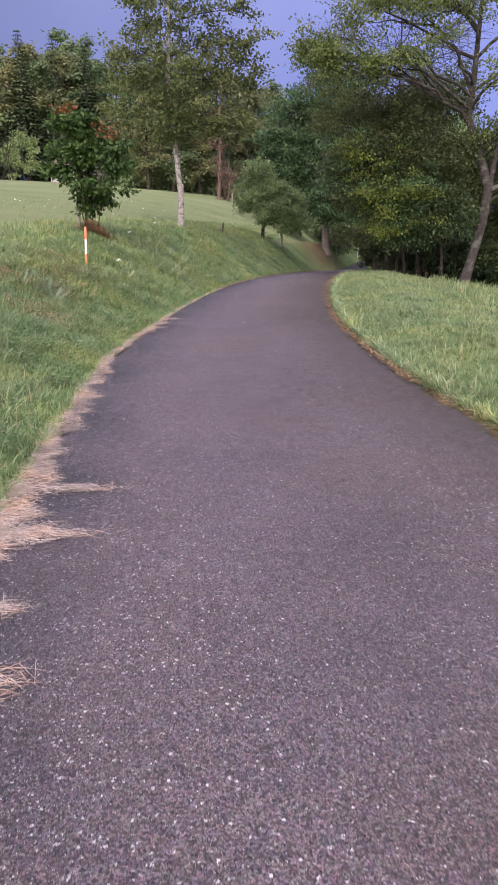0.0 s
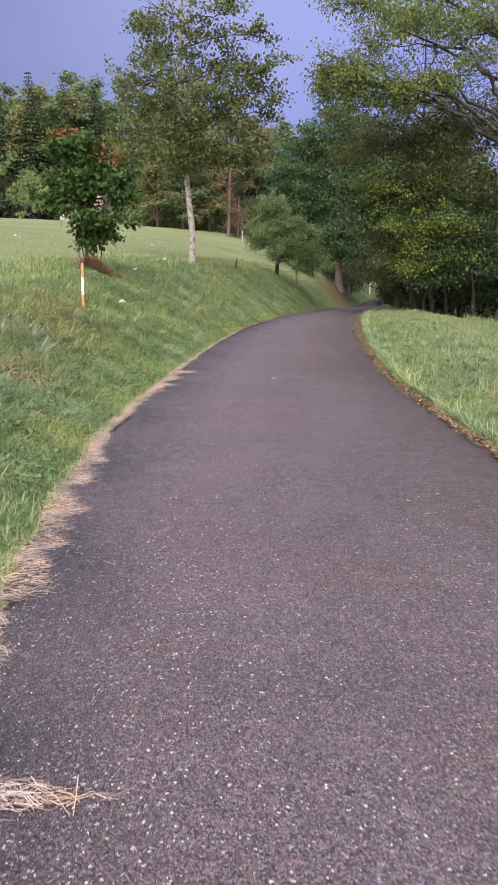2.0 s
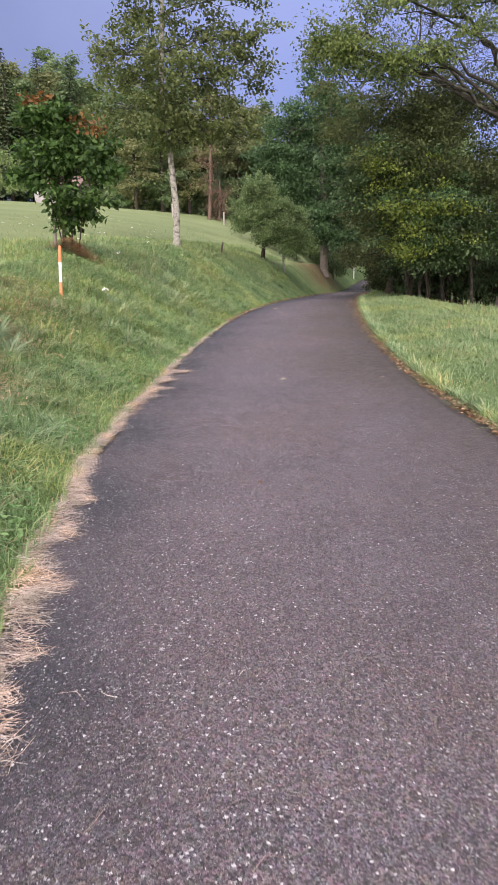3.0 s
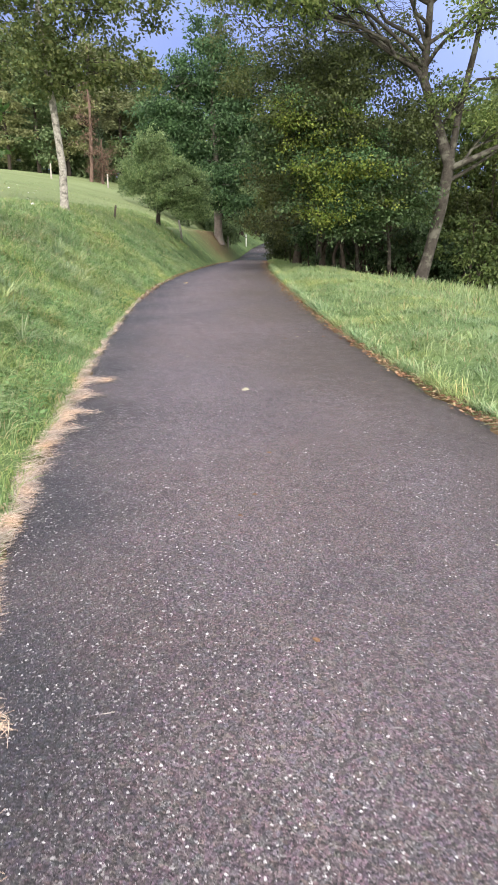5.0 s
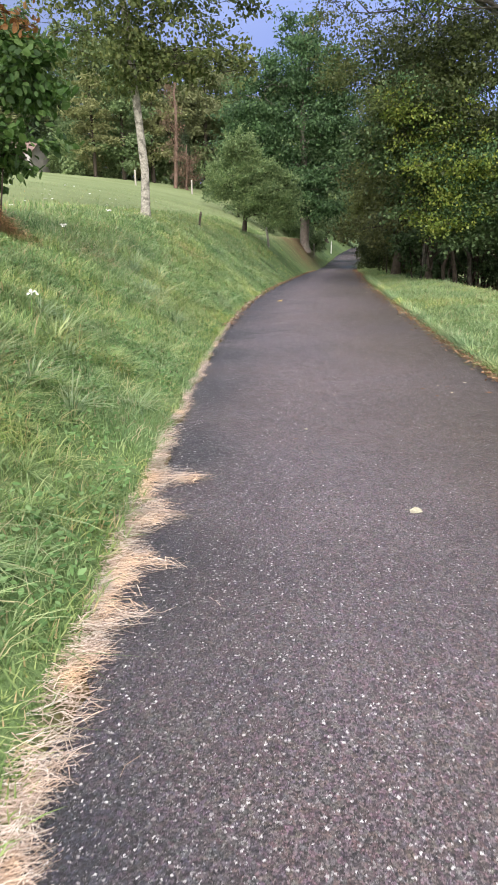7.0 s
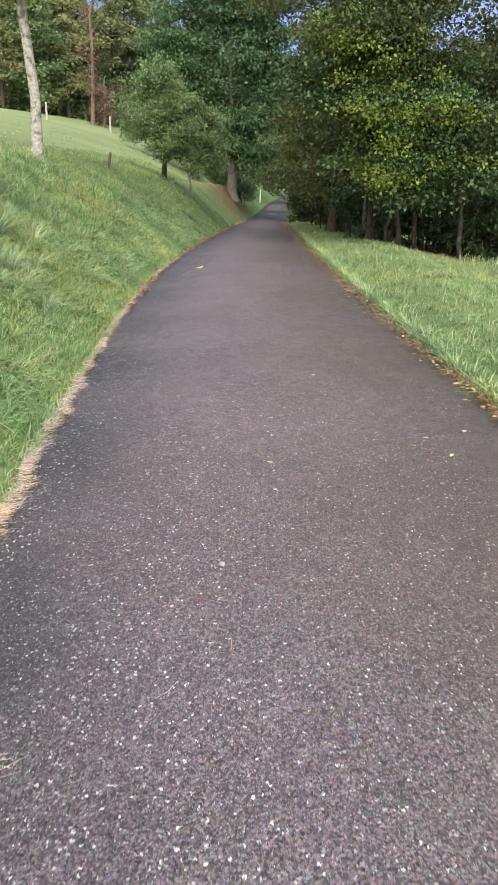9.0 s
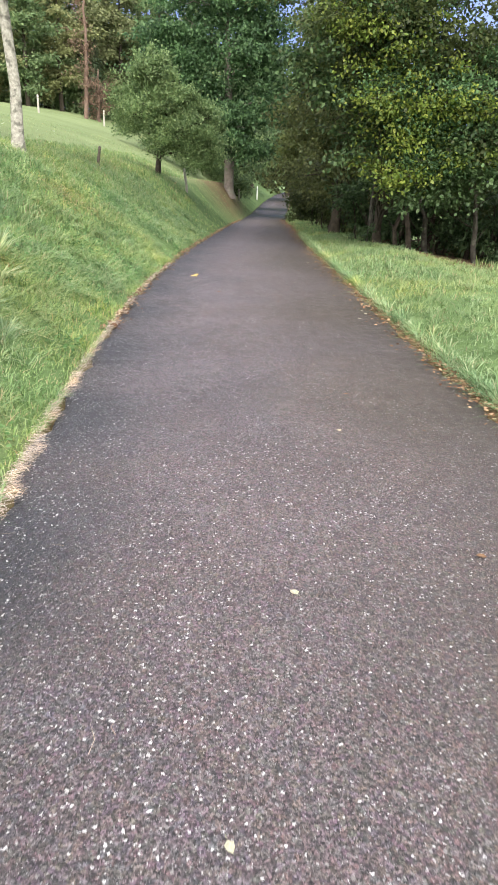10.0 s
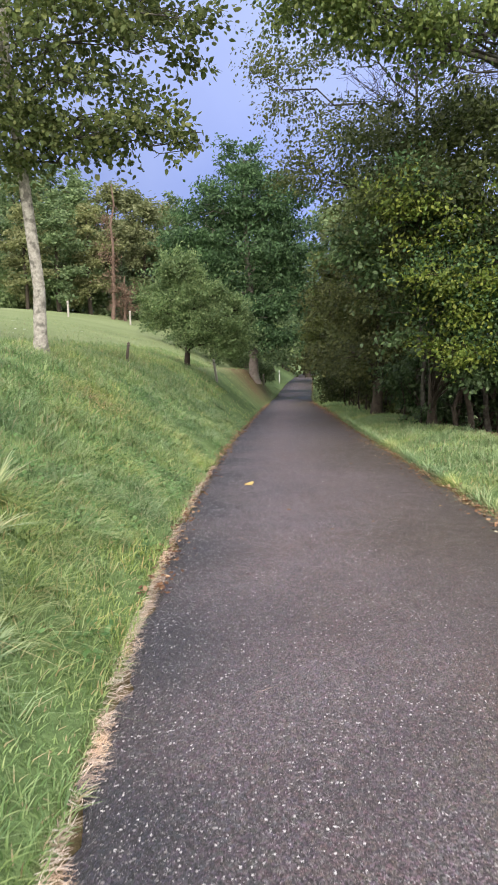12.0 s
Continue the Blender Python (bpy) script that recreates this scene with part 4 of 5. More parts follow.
KINDS = [forest_tree(k, 200 + n) for n, k in enumerate(("spruce", "leafy", "dark", "olive", "leafy"))]
rng = np.random.default_rng(7)
spots = []
for row, (gap, off) in enumerate(((3.3, 0.0), (3.6, 5.0), (4.6, 11.0), (4.0, 16.0))):
    u = 0.0
    while u < 1:
        x = -52 + 49 * u + rng.uniform(-0.8, 0.8)
        y = 92 - 14 * u + off + rng.uniform(-1.2, 1.2) + 6 * math.sin(u * 9)
        spots.append((x, y, row, u))
        u += gap / 51 * rng.uniform(0.85, 1.2)
first = set()
for x, y, row, u in spots:
    if (-42 < x < -26 and y < 95.5) or (row == 3 and u > 0.62):
        continue
    pick = rng.choice(5, p=(0.1, 0.32, 0.06, 0.26, 0.26)) if u < 0.72 else rng.choice(5, p=(0.06, 0.26, 0.04, 0.46, 0.18))
    s = y * float(np.interp(x, (-45, -30, -20, 0), (0.17, 0.155, 0.147, 0.147))) / 13.9 * (rng.uniform(0.62, 0.85) if row == 0 else rng.uniform(0.9, 1.0))
    if pick == 0:
        s *= rng.uniform(0.74, 0.86)
    m = Matrix.LocRotScale((x, y, gz(x, y)), Euler((0, 0, rng.uniform(0, 6.28))), (s * rng.uniform(1.2, 1.5), s * rng.uniform(1.2, 1.5), s))
    if pick in first:
        copy_thing(KINDS[pick], m)
    else:
        first.add(pick)
        KINDS[pick].matrix_basis = m
        KINDS[pick].scale = (s, s, s)
for n, k in enumerate(KINDS):
    if n not in first:
        k.matrix_basis = pose(-20 + n, 120, gz(-20, 120))

# spruces that stand above the broadleaf crowns
for x, y, top in ((-43.1, 95.0, 25.8), (-38.6, 95.5, 25.2), (-34.6, 96.0, 23.9), (-47.5, 94.0, 24.5), (-16.5, 96.0, 19.0)):
    s = (top - gz(x, y)) / 17.5 / KINDS[0].scale[2]
    copy_thing(KINDS[0], Matrix.LocRotScale((x, y, gz(x, y)), Euler((0, 0, x)), (s * 1.15, s * 1.15, s)))

# undergrowth that closes the forest edge
rng = np.random.default_rng(8)
under = []
for k in range(60):
    u = k / 59
    x, y = -54 + 52 * u, 94 - 14 * u + 6 * math.sin(u * 9) + 2
    y += 9 if -43 < x < -25 else 0
    under.append(((x, y, gz(x, y) + 1.3), (1.9, 1.2, 2.8), 80))
    under.append(((x + 0.5, y + 12, gz(x, y) + 4), (2.4, 1.2, 6.0), 70))
ob = new("undergrowth", mesh_of("undergrowth", *foliage(under, rng, 10, 0.36, 0.55), L_FOREST))
tagged(ob, "dark green undergrowth filling the far forest edge", "undergrowth", kind="stuff")

# pale bushes in front of the forest, and reddish bare pine trunks
for n, (x, y, wide, tall, leaf) in enumerate(((-37.4, 78, 3.4, 6.6, L_APPLE), (-44.5, 76, 3.0, 7.5, L_OLIVE), (-9.5, 76.5, 1.6, 3.0, L_FOREST))):
    shrub(x, y, wide, tall, leaf, 170 + n, "rounded pale green bush before the forest", 0.22, 120, "bushes before the forest")
for n, (x, y, tall) in enumerate(((-13.4, 76.5, 11.5), (-12.5, 77.6, 4.0))):
    rng = np.random.default_rng(180 + n)
    z = gz(x, y)
    snag = thing("pine_snag", "reddish bare pine trunk at the forest edge", "tree trunk", "bare pines", (x, y, z))
    main = bend((0, 0, -0.3), (0.4 - 0.3 * n, 0, tall), 0.2 if n == 0 else 0.13, 0.05, rng, 7, 0.02)
    hang("trunk", mesh_of("trunk", *rings([main], 8), B_RED, True), snag)
    dead = [((rng.uniform(-0.5, 0.7), rng.uniform(-0.2, 0.4), tall * u), (0.8, 0.6, 0.5), 20) for u in np.linspace(0.12, 0.75, 7)]
    hang("dead_needles", mesh_of("dead_needles", *foliage(dead, rng, 10, 0.15, 0.42, 0.6), L_DEAD), snag, "reddish-brown dead needles")
    for path in [bend(main[k % 6 + 1][0], main[k % 6 + 1][0] + np.array([rng.uniform(-0.8, 0.8), rng.uniform(-0.5, 0.3), rng.uniform(-0.7, -0.1)]), 0.04, 0.01, rng, 3, 0.08) for k in range(22)]:
        hang("branch", mesh_of("branch", *rings([path], 4), B_RED, True), snag)


# ---- built things ----
def marker_stake():
    x, y = -3.05, 12.7
    z = gz(x, y)
    st = thing("marker_stake", "slim orange and white striped snow stake in the grass", "snow stake", at=(x, y, z))
    for name, z0, z1, mat, lab in (("lower_band", -0.15, 0.22, ORANGE, "orange band"), ("white_band", 0.22, 0.48, WHITE, "white band"), ("upper_band", 0.48, 0.68, ORANGE, "orange band")):
        bm = bmesh.new()
        bmesh.ops.create_cone(bm, cap_ends=True, segments=14, radius1=0.021, radius2=0.021, depth=z1 - z0, matrix=Matrix.Translation((0, 0, (z0 + z1) / 2)))
        part(name, bm, mat, st, lab)
    bm = bmesh.new()
    bmesh.ops.create_uvsphere(bm, u_segments=12, v_segments=6, radius=0.021, matrix=Matrix.Translation((0, 0, 0.68)))
    part("cap", bm, ORANGE, st)
    st.rotation_euler = (0, radians(3), 0)


def delineator():
    x, y = 1.35, 79.0
    z = gz(x, y)
    d = thing("delineator_post", "white roadside delineator post with a black band", "delineator post", at=(x, y, z))
    bm = box(0.11, 0.1, 1.35, (0, 0, 0.5), 0.03)
    part("post", bm, WHITE, d)
    part("band", box(0.116, 0.106, 0.2, (0, 0, 0.88), 0.03), BLACK, d, "black band")
    part("reflector", box(0.05, 0.012, 0.14, (0, -0.057, 0.88), 0.004), WHITE, d, "white reflector")


def fence_post(x, y, tall, thick, mat, label, lean=0.0):
    p = thing("fence_post", label, "fence post", "fence posts", (x, y, gz(x, y)))
    rng = np.random.default_rng(int(abs(x * 100 + y)))
    path = [((0, 0, -0.2), thick * 1.05), ((0, 0, 0.1), thick), ((lean * 0.5, 0, tall * 0.6), thick * 0.95), ((lean, 0, tall - 0.03), thick * 0.9), ((lean, 0, tall), thick * 0.55), ((lean, 0, tall + 0.005), 0.001)]
    hang("post", mesh_of("post", *rings([path], 9), mat, True), p)
    wire = [bend((lean * 0.8, -thick * 1.05, tall * 0.85), (lean * 0.8 + 0.06, -thick * 1.6, tall * 0.82), 0.008, 0.006, rng, 2, 0.0)]
    hang("insulator", mesh_of("insulator", *rings(wire, 6), BLACK, True), p, "small dark wire insulator")


def barn():
    x, y = -34.6, 91.5
    z = gz(x, y)
    b = thing("barn", "small pale plastered barn with a brown tiled roof", "barn", at=(x, y, z))
    W, D, H, R = 5.6, 4.8, 1.75, 1.3
    for name, sx, sy, cx, cy in (("front_wall", W, 0.25, 0, -D / 2), ("back_wall", W, 0.25, 0, D / 2)):
        part(name, box(sx, sy, H + 0.6, (cx, cy, H / 2 - 0.3), 0.02), PLASTER, b)
    for name, cx in (("gable_wall", -W / 2 + 0.13), ("gable_wall", W / 2 - 0.13)):
        bm = bmesh.new()
        prof = ((-D / 2 + 0.13, -0.6), (D / 2 - 0.13, -0.6), (D / 2 - 0.13, H), (0, H + R - 0.05), (-D / 2 + 0.13, H))
        a = [bm.verts.new((cx - 0.12, p, q)) for p, q in prof]
        c = [bm.verts.new((cx + 0.12, p, q)) for p, q in prof]
        bm.faces.new(a[::-1])
        bm.faces.new(c)
        for k in range(5):
            bm.faces.new((a[k], a[(k + 1) % 5], c[(k + 1) % 5], c[k]))
        part(name, bm, PLASTER, b)
    slope = math.atan2(R, D / 2)
    for name, s in (("roof_front", -1), ("roof_back", 1)):
        bm = box(W + 0.6, math.hypot(R, D / 2) + 0.4, 0.12, (0, 0, 0), 0.02)
        bmesh.ops.transform(bm, matrix=Matrix.Translation((0, s * (D / 4 + 0.1), H + R / 2 + 0.0)) @ Matrix.Rotation(-s * slope, 4, "X"), verts=bm.verts)
        part(name, bm, TILE, b)
    part("ridge", box(W + 0.62, 0.3, 0.12, (0, 0, H + R + 0.05), 0.04), TILE, b)
    b.rotation_euler = (0, 0, radians(-4))


def white_umbel(x, y, tall, seed):
    rng = np.random.default_rng(seed)
    u = thing("umbel_flower", "white umbel flower on a thin green stem", "flower", "umbel flowers on the bank", (x, y, gz(x, y)))
    top = np.array([0.03, -0.02, tall])
    hang("stem", mesh_of("stem", *rings([bend((0, 0, -0.03), top, 0.004, 0.003, rng, 4, 0.04)], 5), WEED, True), u)
    tips = [top + np.array([0.035 * math.cos(a) * q, 0.035 * math.sin(a) * q, 0.03 - 0.008 * q]) for q in (0.4, 1.0) for a in np.arange(0, 6.28, 0.9)]
    hang("flower_head", mesh_of("flower_head", *leaves(np.array(tips), rng.normal(0, 1, (len(tips), 3)), np.array([[0, 0, 1.0]] * len(tips)) + rng.normal(0, 0.3, (len(tips), 3)), np.full(len(tips), 0.03), np.full(len(tips), 0.028), rich=True), WHITE), u, "white flower head")


for n, (x, y) in enumerate(((-2.72, 13.5), (-3.7, 17.2), (-4.3, 21.5))):
    white_umbel(x, y, 0.22, 300 + n)
marker_stake()
delineator()
barn()
fence_post(-3.95, 30.4, 0.46, 0.038, DARKWOOD, "short weathered fence post in the bank grass", 0.05)
fence_post(-2.3, 38.6, 0.8, 0.05, PALEWOOD, "pale wooden stake beside the fruit tree", -0.1)
fence_post(-0.35, 61.0, 0.8, 0.06, GREYWOOD, "short weathered fence post below the maple")
fence_post(-14.6, 66.0, 1.15, 0.075, PALEWOOD, "pale fence post at the edge of the meadow")
fence_post(-11.0, 71.5, 1.15, 0.075, PALEWOOD, "pale fence post at the edge of the meadow")
fence_post(SX - 0.17, SY + 0.02, 0.85, 0.03, GREYWOOD, "grey support stake beside the young tree")


# ---- grass, straw and leaves ----
def blades(name, x, y, tall, width, rng, material, label, lean=0.5, flow=(0.0, 0.0), turn=None):
    n = len(x)
    z = ground_z(x, y) - 0.012
    a = rng.uniform(0, 2 * np.pi, n) if turn is None else turn
    tip = np.stack([np.cos(a), np.sin(a)], 1) * (lean * rng.uniform(0.2, 1.3, n))[:, None] + np.array(flow)
    base = np.stack([x, y, z], 1)
    side = np.stack([-np.sin(a + 0.6), np.cos(a + 0.6), 0 * a], 1) * width[:, None]
    h = tall[:, None]
    sag = 0.42 * np.sqrt((tip**2).sum(1, keepdims=True))

    def along(u):
        return base + np.concatenate([tip * u**1.7, np.clip(u * 1.12 - sag * u * u, 0.06 * u, 1)], 1) * h

    low, high, top = along(0.4), along(0.75), along(1.0)
    v = np.stack([base - side, base + side, low - side * 0.9, low + side * 0.9, high - side * 0.6, high + side * 0.6, top], 1).reshape(-1, 3)
    k = np.arange(n)[:, None, None] * 7
    f = (k + np.array([[0, 1, 3], [0, 3, 2], [2, 3, 5], [2, 5, 4], [4, 5, 6]])[None]).reshape(-1, 3)
    tagged(new(name, mesh_of(name, v, f, material)), label, "grass", kind="stuff")


def clump(x, y):
    return 0.5 + 0.5 * np.sin(x * 4.7 + 1.3 * np.sin(y * 2.1)) * np.sin(y * 3.9 + 1.7 * np.sin(x * 1.9))


rng = np.random.default_rng(21)
n = 64000
y = rng.uniform(1.5, 24, n)
x = LEFT(y) - 0.01 - rng.random(n) ** 1.3 * 1.7 - 0.12 * np.sin(y * 6.1) ** 2 * rng.random(n)
c = clump(x, y)
blades("bank_grass", x, y, (0.035 + 0.055 * c) * rng.uniform(0.6, 1.5, n), rng.uniform(0.0028, 0.005, n), rng, GRASS, "short lush green grass along the foot of the bank", 1.05, (0.1, 0.0))
n = 42000
y = 2 + 36 * rng.random(n) ** 1.25
x = LEFT(y) - 1.0 - rng.random(n) * 2.9
c = clump(x * 0.7, y * 0.7)
blades("bank_grass", x, y, (0.05 + 0.1 * c) * rng.uniform(0.6, 1.5, n), rng.uniform(0.004, 0.008, n), rng, GRASS, "green grass on the roadside bank", 0.9, (0.1, -0.05))


def tufts(name, cx, cy, per, tall, wide, rng, material, label, flow, lean=1.25):
    k = np.repeat(np.arange(len(cx)), per)
    n = len(k)
    a = rng.uniform(0, 2 * np.pi, n)
    r = 0.05 * rng.random(n)
    big = rng.uniform(0.6, 1.5, len(cx))[k]
    blades(name, cx[k] + r * np.cos(a), cy[k] + r * np.sin(a), tall * big * rng.uniform(0.6, 1.3, n), wide * rng.uniform(0.7, 1.3, n), rng, material, label, lean, flow, a)


BANK = blade_mat("bank_blades", (0.085, 0.15, 0.055), (0.21, 0.31, 0.14), (0.4, 0.49, 0.28), (0.43, 0.41, 0.25), 0.08)
n = 4000
cy = 2.5 + 30 * rng.random(n) ** 1.2
cx = LEFT(cy) - 0.25 - rng.random(n) * 3.2
keep = clump(cx * 0.5, cy * 0.5 + 2) > 0.3
tufts("grass_tufts", cx[keep], cy[keep], 21, 0.14, 0.0033, rng, BANK, "arching pale tufts of grass on the bank", (0.6, -0.3), 1.7)
n = 1500
cy = 2.5 + 20 * rng.random(n)
cx = LEFT(cy) - 0.5 - rng.random(n) * 2.4
tufts("grass_tufts", cx, cy, 19, 0.12, 0.004, rng, GRASS, "dense green tufts of grass on the bank", (0.4, -0.25), 1.6)
n = 2200
cy = 4 + 24 * rng.random(n) ** 1.1
cx = RIGHT(cy) + 0.1 + rng.random(n) * np.interp(cy, (24, 28, 30), (3.2, 1.9, 1.2))
tufts("grass_tufts", cx, cy, 13, 0.105, 0.0045, rng, VERGE, "arching pale tufts of grass on the verge", (-0.3, -0.2), 1.6)
n = 40000
y = 3.5 + 30 * rng.random(n) ** 1.2
x = RIGHT(y) + 0.04 + rng.random(n) ** 1.2 * np.interp(y, (24, 28, 30, 33), (3.6, 2.0, 1.2, 1.0))
c = clump(x, y)
blades("verge_grass", x, y, (0.045 + 0.055 * c) * rng.uniform(0.6, 1.4, n) * np.clip(0.45 + (x - RIGHT(y)) * 1.2, 0, 1), rng.uniform(0.0035, 0.006, n), rng, VERGE, "pale green uncut grass on the verge", 0.95, (-0.1, -0.1))
n = 18000
y = 6 + 40 * rng.random(n)
x = LEFT(y) - 2.2 - rng.random(n) * 2.6
blades("crest_grass", x, y, rng.uniform(0.06, 0.16, n), rng.uniform(0.004, 0.007, n), rng, GRASS, "longer pale grass along the crest of the bank", 0.5)
n = 17000
y = 22 + 50 * rng.random(n)
x = np.where(rng.random(n) < 0.5, LEFT(y) - 0.05 - rng.random(n) * 2.4, RIGHT(y) + 0.03 + rng.random(n) * 1.6)
keep = (rng.random(n) > 0.8) | (x > LEFT(y)) | (np.abs(y - 50) > 8)
x, y = x[keep], y[keep]
n = len(x)
blades("far_grass", x, y, rng.uniform(0.04, 0.1, n), rng.uniform(0.004, 0.007, n), rng, GRASS, "green grass beside the far part of the lane", 0.6)

n = 10000
y = 7 - 16 * rng.random(n) ** 1.6
x = np.where(rng.random(n) < 0.6, LEFT(y) - 0.05 - rng.random(n) * 5, RIGHT(y) + 0.05 + rng.random(n) * 5)
blades("verge_grass", x, y, rng.uniform(0.06, 0.2, n), rng.uniform(0.004, 0.008, n), rng, GRASS, "green grass beside the start of the lane", 0.9)
n = 11000
y = 4 + 50 * rng.random(n)
x = LEFT(y) - 3.2 - 9 * rng.random(n) ** 1.7
blades("meadow_grass", x, y, rng.uniform(0.03, 0.09, n), rng.uniform(0.005, 0.01, n), rng, VERGE, "short mown grass at the meadow's edge", 0.8)
n = 900
cy = 4 + 30 * rng.random(n)
cx = RIGHT(cy) + 0.06 + 0.1 * rng.random(n)
tufts("grass_tufts", cx, cy, 12, 0.11, 0.004, rng, BANK, "green tufts hanging over the lane's edge", (-0.55, -0.1))
n = 260
cy = 51 + 6 * rng.random(n)
cx = RIGHT(cy) + 0.25 + 1.6 * rng.random(n)
tufts("grass_tufts", cx, cy, 22, 0.34, 0.01, rng, BANK, "pale long grass beside the crest of the lane", (-0.2, -0.2))
n = 12000
y = 2 + 30 * rng.random(n)
keep = y < 26
y = y[keep]
n = len(y)
x = RIGHT(y) + 3.2 + 5 * rng.random(n) ** 1.5
blades("verge_grass", x, y, rng.uniform(0.1, 0.3, n), rng.uniform(0.005, 0.009, n), rng, VERGE, "pale uncut grass beyond the verge", 0.6)

SEDGE = blade_mat("sedge_blades", (0.13, 0.2, 0.11), (0.23, 0.32, 0.19), (0.36, 0.45, 0.29), (0.42, 0.46, 0.33), 0.1)
n = 46
k = rng.integers(0, 5, n)
cx = np.array([-2.45, -2.6, -2.9, -2.5, -2.7])[k] + rng.normal(0, 0.22, n)
cy = np.array([13.4, 12.2, 18.4, 16.9, 10.2])[k] + rng.normal(0, 0.3, n)
tufts("sedge_tufts", cx, cy, 46, 0.19, 0.005, rng, SEDGE, "arching grey-green sedge tufts on the bank", (0.25, -0.15))

# weeds with broader leaves on the bank
n = 30000
y = 3 + 24 * rng.random(n)
x = LEFT(y) - 0.12 - rng.random(n) ** 1.3 * 2.6
keep = clump(x * 0.45 + 3, y * 0.45) > 0.5
x, y = x[keep], y[keep]
n = len(x)
at = np.stack([x, y, ground_z(x, y) + rng.uniform(0.02, 0.14, n)], 1)
v, f = leaves(at, rng.normal(0, 1, (n, 3)) * [1, 1, 0.3], rng.normal(0, 0.4, (n, 3)) + [0, 0, 1], rng.uniform(0.02, 0.055, n), rng.uniform(0.012, 0.03, n), rich=True)
tagged(new("bank_weeds", mesh_of("bank_weeds", v, f, WEED)), "broad-leaved green weeds among the bank grass", "weeds", kind="stuff")


def straw(name, x, y, z, length, width, angle, rng, label, mat=STRAW):
    n = len(x)
    d = np.stack([np.cos(angle), np.sin(angle), rng.normal(0, 0.1, n)], 1)
    side = np.stack([-np.sin(angle), np.cos(angle), 0 * angle], 1) * width[:, None]
    bow = np.stack([-np.sin(angle), np.cos(angle), 0.35 + 0 * angle], 1) * (length * rng.normal(0, 0.14, n))[:, None]
    p = np.stack([x, y, z], 1)
    L = length[:, None] / 2
    v = np.stack([p - d * L - side, p - d * L + side, p + bow - side, p + bow + side, p + d * L - side * 0.4, p + d * L + side * 0.4], 1)
    v[..., 2] = np.maximum(v[..., 2], z[:, None] - 0.004)
    k = np.arange(n)[:, None, None] * 6
    f = (k + np.array([[0, 1, 3, 2], [2, 3, 5, 4]])[None]).reshape(-1, 4)
    tagged(new(name, mesh_of(name, v.reshape(-1, 3), f, mat)), label, "straw", kind="stuff")


n = 28000
y = 1.5 + 22 * rng.random(n) ** 1.15
y = y[rng.random(n) < np.clip(0.7 + 0.3 * np.sin(y * 3.1) * np.sin(y * 1.3 + 1) + 0.25 * np.sin(y * 9.7), 0.2, 1)]
y = y[rng.random(len(y)) < np.interp(y, (12, 14), (1, 0.5))]
n = len(y)
jag = np.clip(0.66 + 0.34 * np.sin(y * 5.1) * np.sin(y * 1.7) + 0.28 * np.sin(y * 11.3 + 1) + 0.18 * np.sin(y * 23), 0.04, 1.4)
reach = jag * np.interp(y, (2, 6.8, 7.2, 7.5, 7.8, 8.6, 9.2, 10, 11.6, 12.3, 15, 17, 20, 24), (0.22, 0.19, 0.15, 0.09, 0.05, 0.04, 0.08, 0.11, 0.12, 0.06, 0.06, 0.05, 0.04, 0.025))
inner = (0.05 + 0.03 * np.sin(y * 4.1)) * np.interp(y, (12, 15), (1, 0.5))
x = LEFT(y) - inner + (reach + inner) * rng.random(n) ** 1.05
z = np.maximum(ground_z(x, y), np.where(x > LEFT(y) - 0.03, road_z(y), -9)) + 0.006 + 0.025 * rng.random(n) * np.clip(1 - np.abs(x - LEFT(y)) / 0.3, 0.1, 1)
straw("cut_straw", x, y, z, rng.uniform(0.05, 0.16, n) * np.interp(y, (11, 14), (1, 0.6)), rng.uniform(0.0008, 0.0019, n), rng.normal(0.25, 0.55, n), rng, "dry tan cut grass lying along the lane's edge")
spill_x, spill_y = [], []
for cx, cy, sx, sy, m in ((0.33, 3.05, 0.15, 0.07, 520), (0.26, 3.7, 0.17, 0.035, 210), (0.2, 2.95, 0.08, 0.12, 300), (0.6, 2.35, 0.05, 0.03, 60), (0.86, 1.9, 0.04, 0.05, 45), (-1.2, 11.65, 0.08, 0.07, 110), (-1.2, 11.1, 0.05, 0.09, 110), (-1.09, 10.57, 0.04, 0.02, 34), (-1.15, 10.15, 0.05, 0.08, 90)):
    out = np.abs(rng.normal(0, sx * 1.25, m)) if cy > 5 else rng.normal(0, sx, m)
    spill_x.append(cx + out)
    spill_y.append(rng.normal(0, sy, m) * np.clip(1.3 - np.abs(out) / sx * 0.5, 0.25, 1.3) + cy + 0.15 * out)
sx_, sy_ = np.concatenate(spill_x), np.concatenate(spill_y)
n = len(sx_)
straw("spilled_straw", sx_, sy_, road_z(sy_) + 0.02 + 0.016 * rng.random(n), rng.uniform(0.06, 0.2, n), rng.uniform(0.0008, 0.0019, n), rng.normal(0.1, 0.4, n), rng, "dry tan grass spilled onto the asphalt")
n = 34
y = rng.uniform(2, 20, n)
x = LEFT(y) + 0.08 + rng.random(n) ** 2.4 * 1.0
straw("loose_straw", x, y, road_z(y) + 0.022, rng.uniform(0.05, 0.14, n), rng.uniform(0.0008, 0.0013, n), rng.uniform(0, 6.28, n), rng, "single dry stalks scattered on the asphalt")


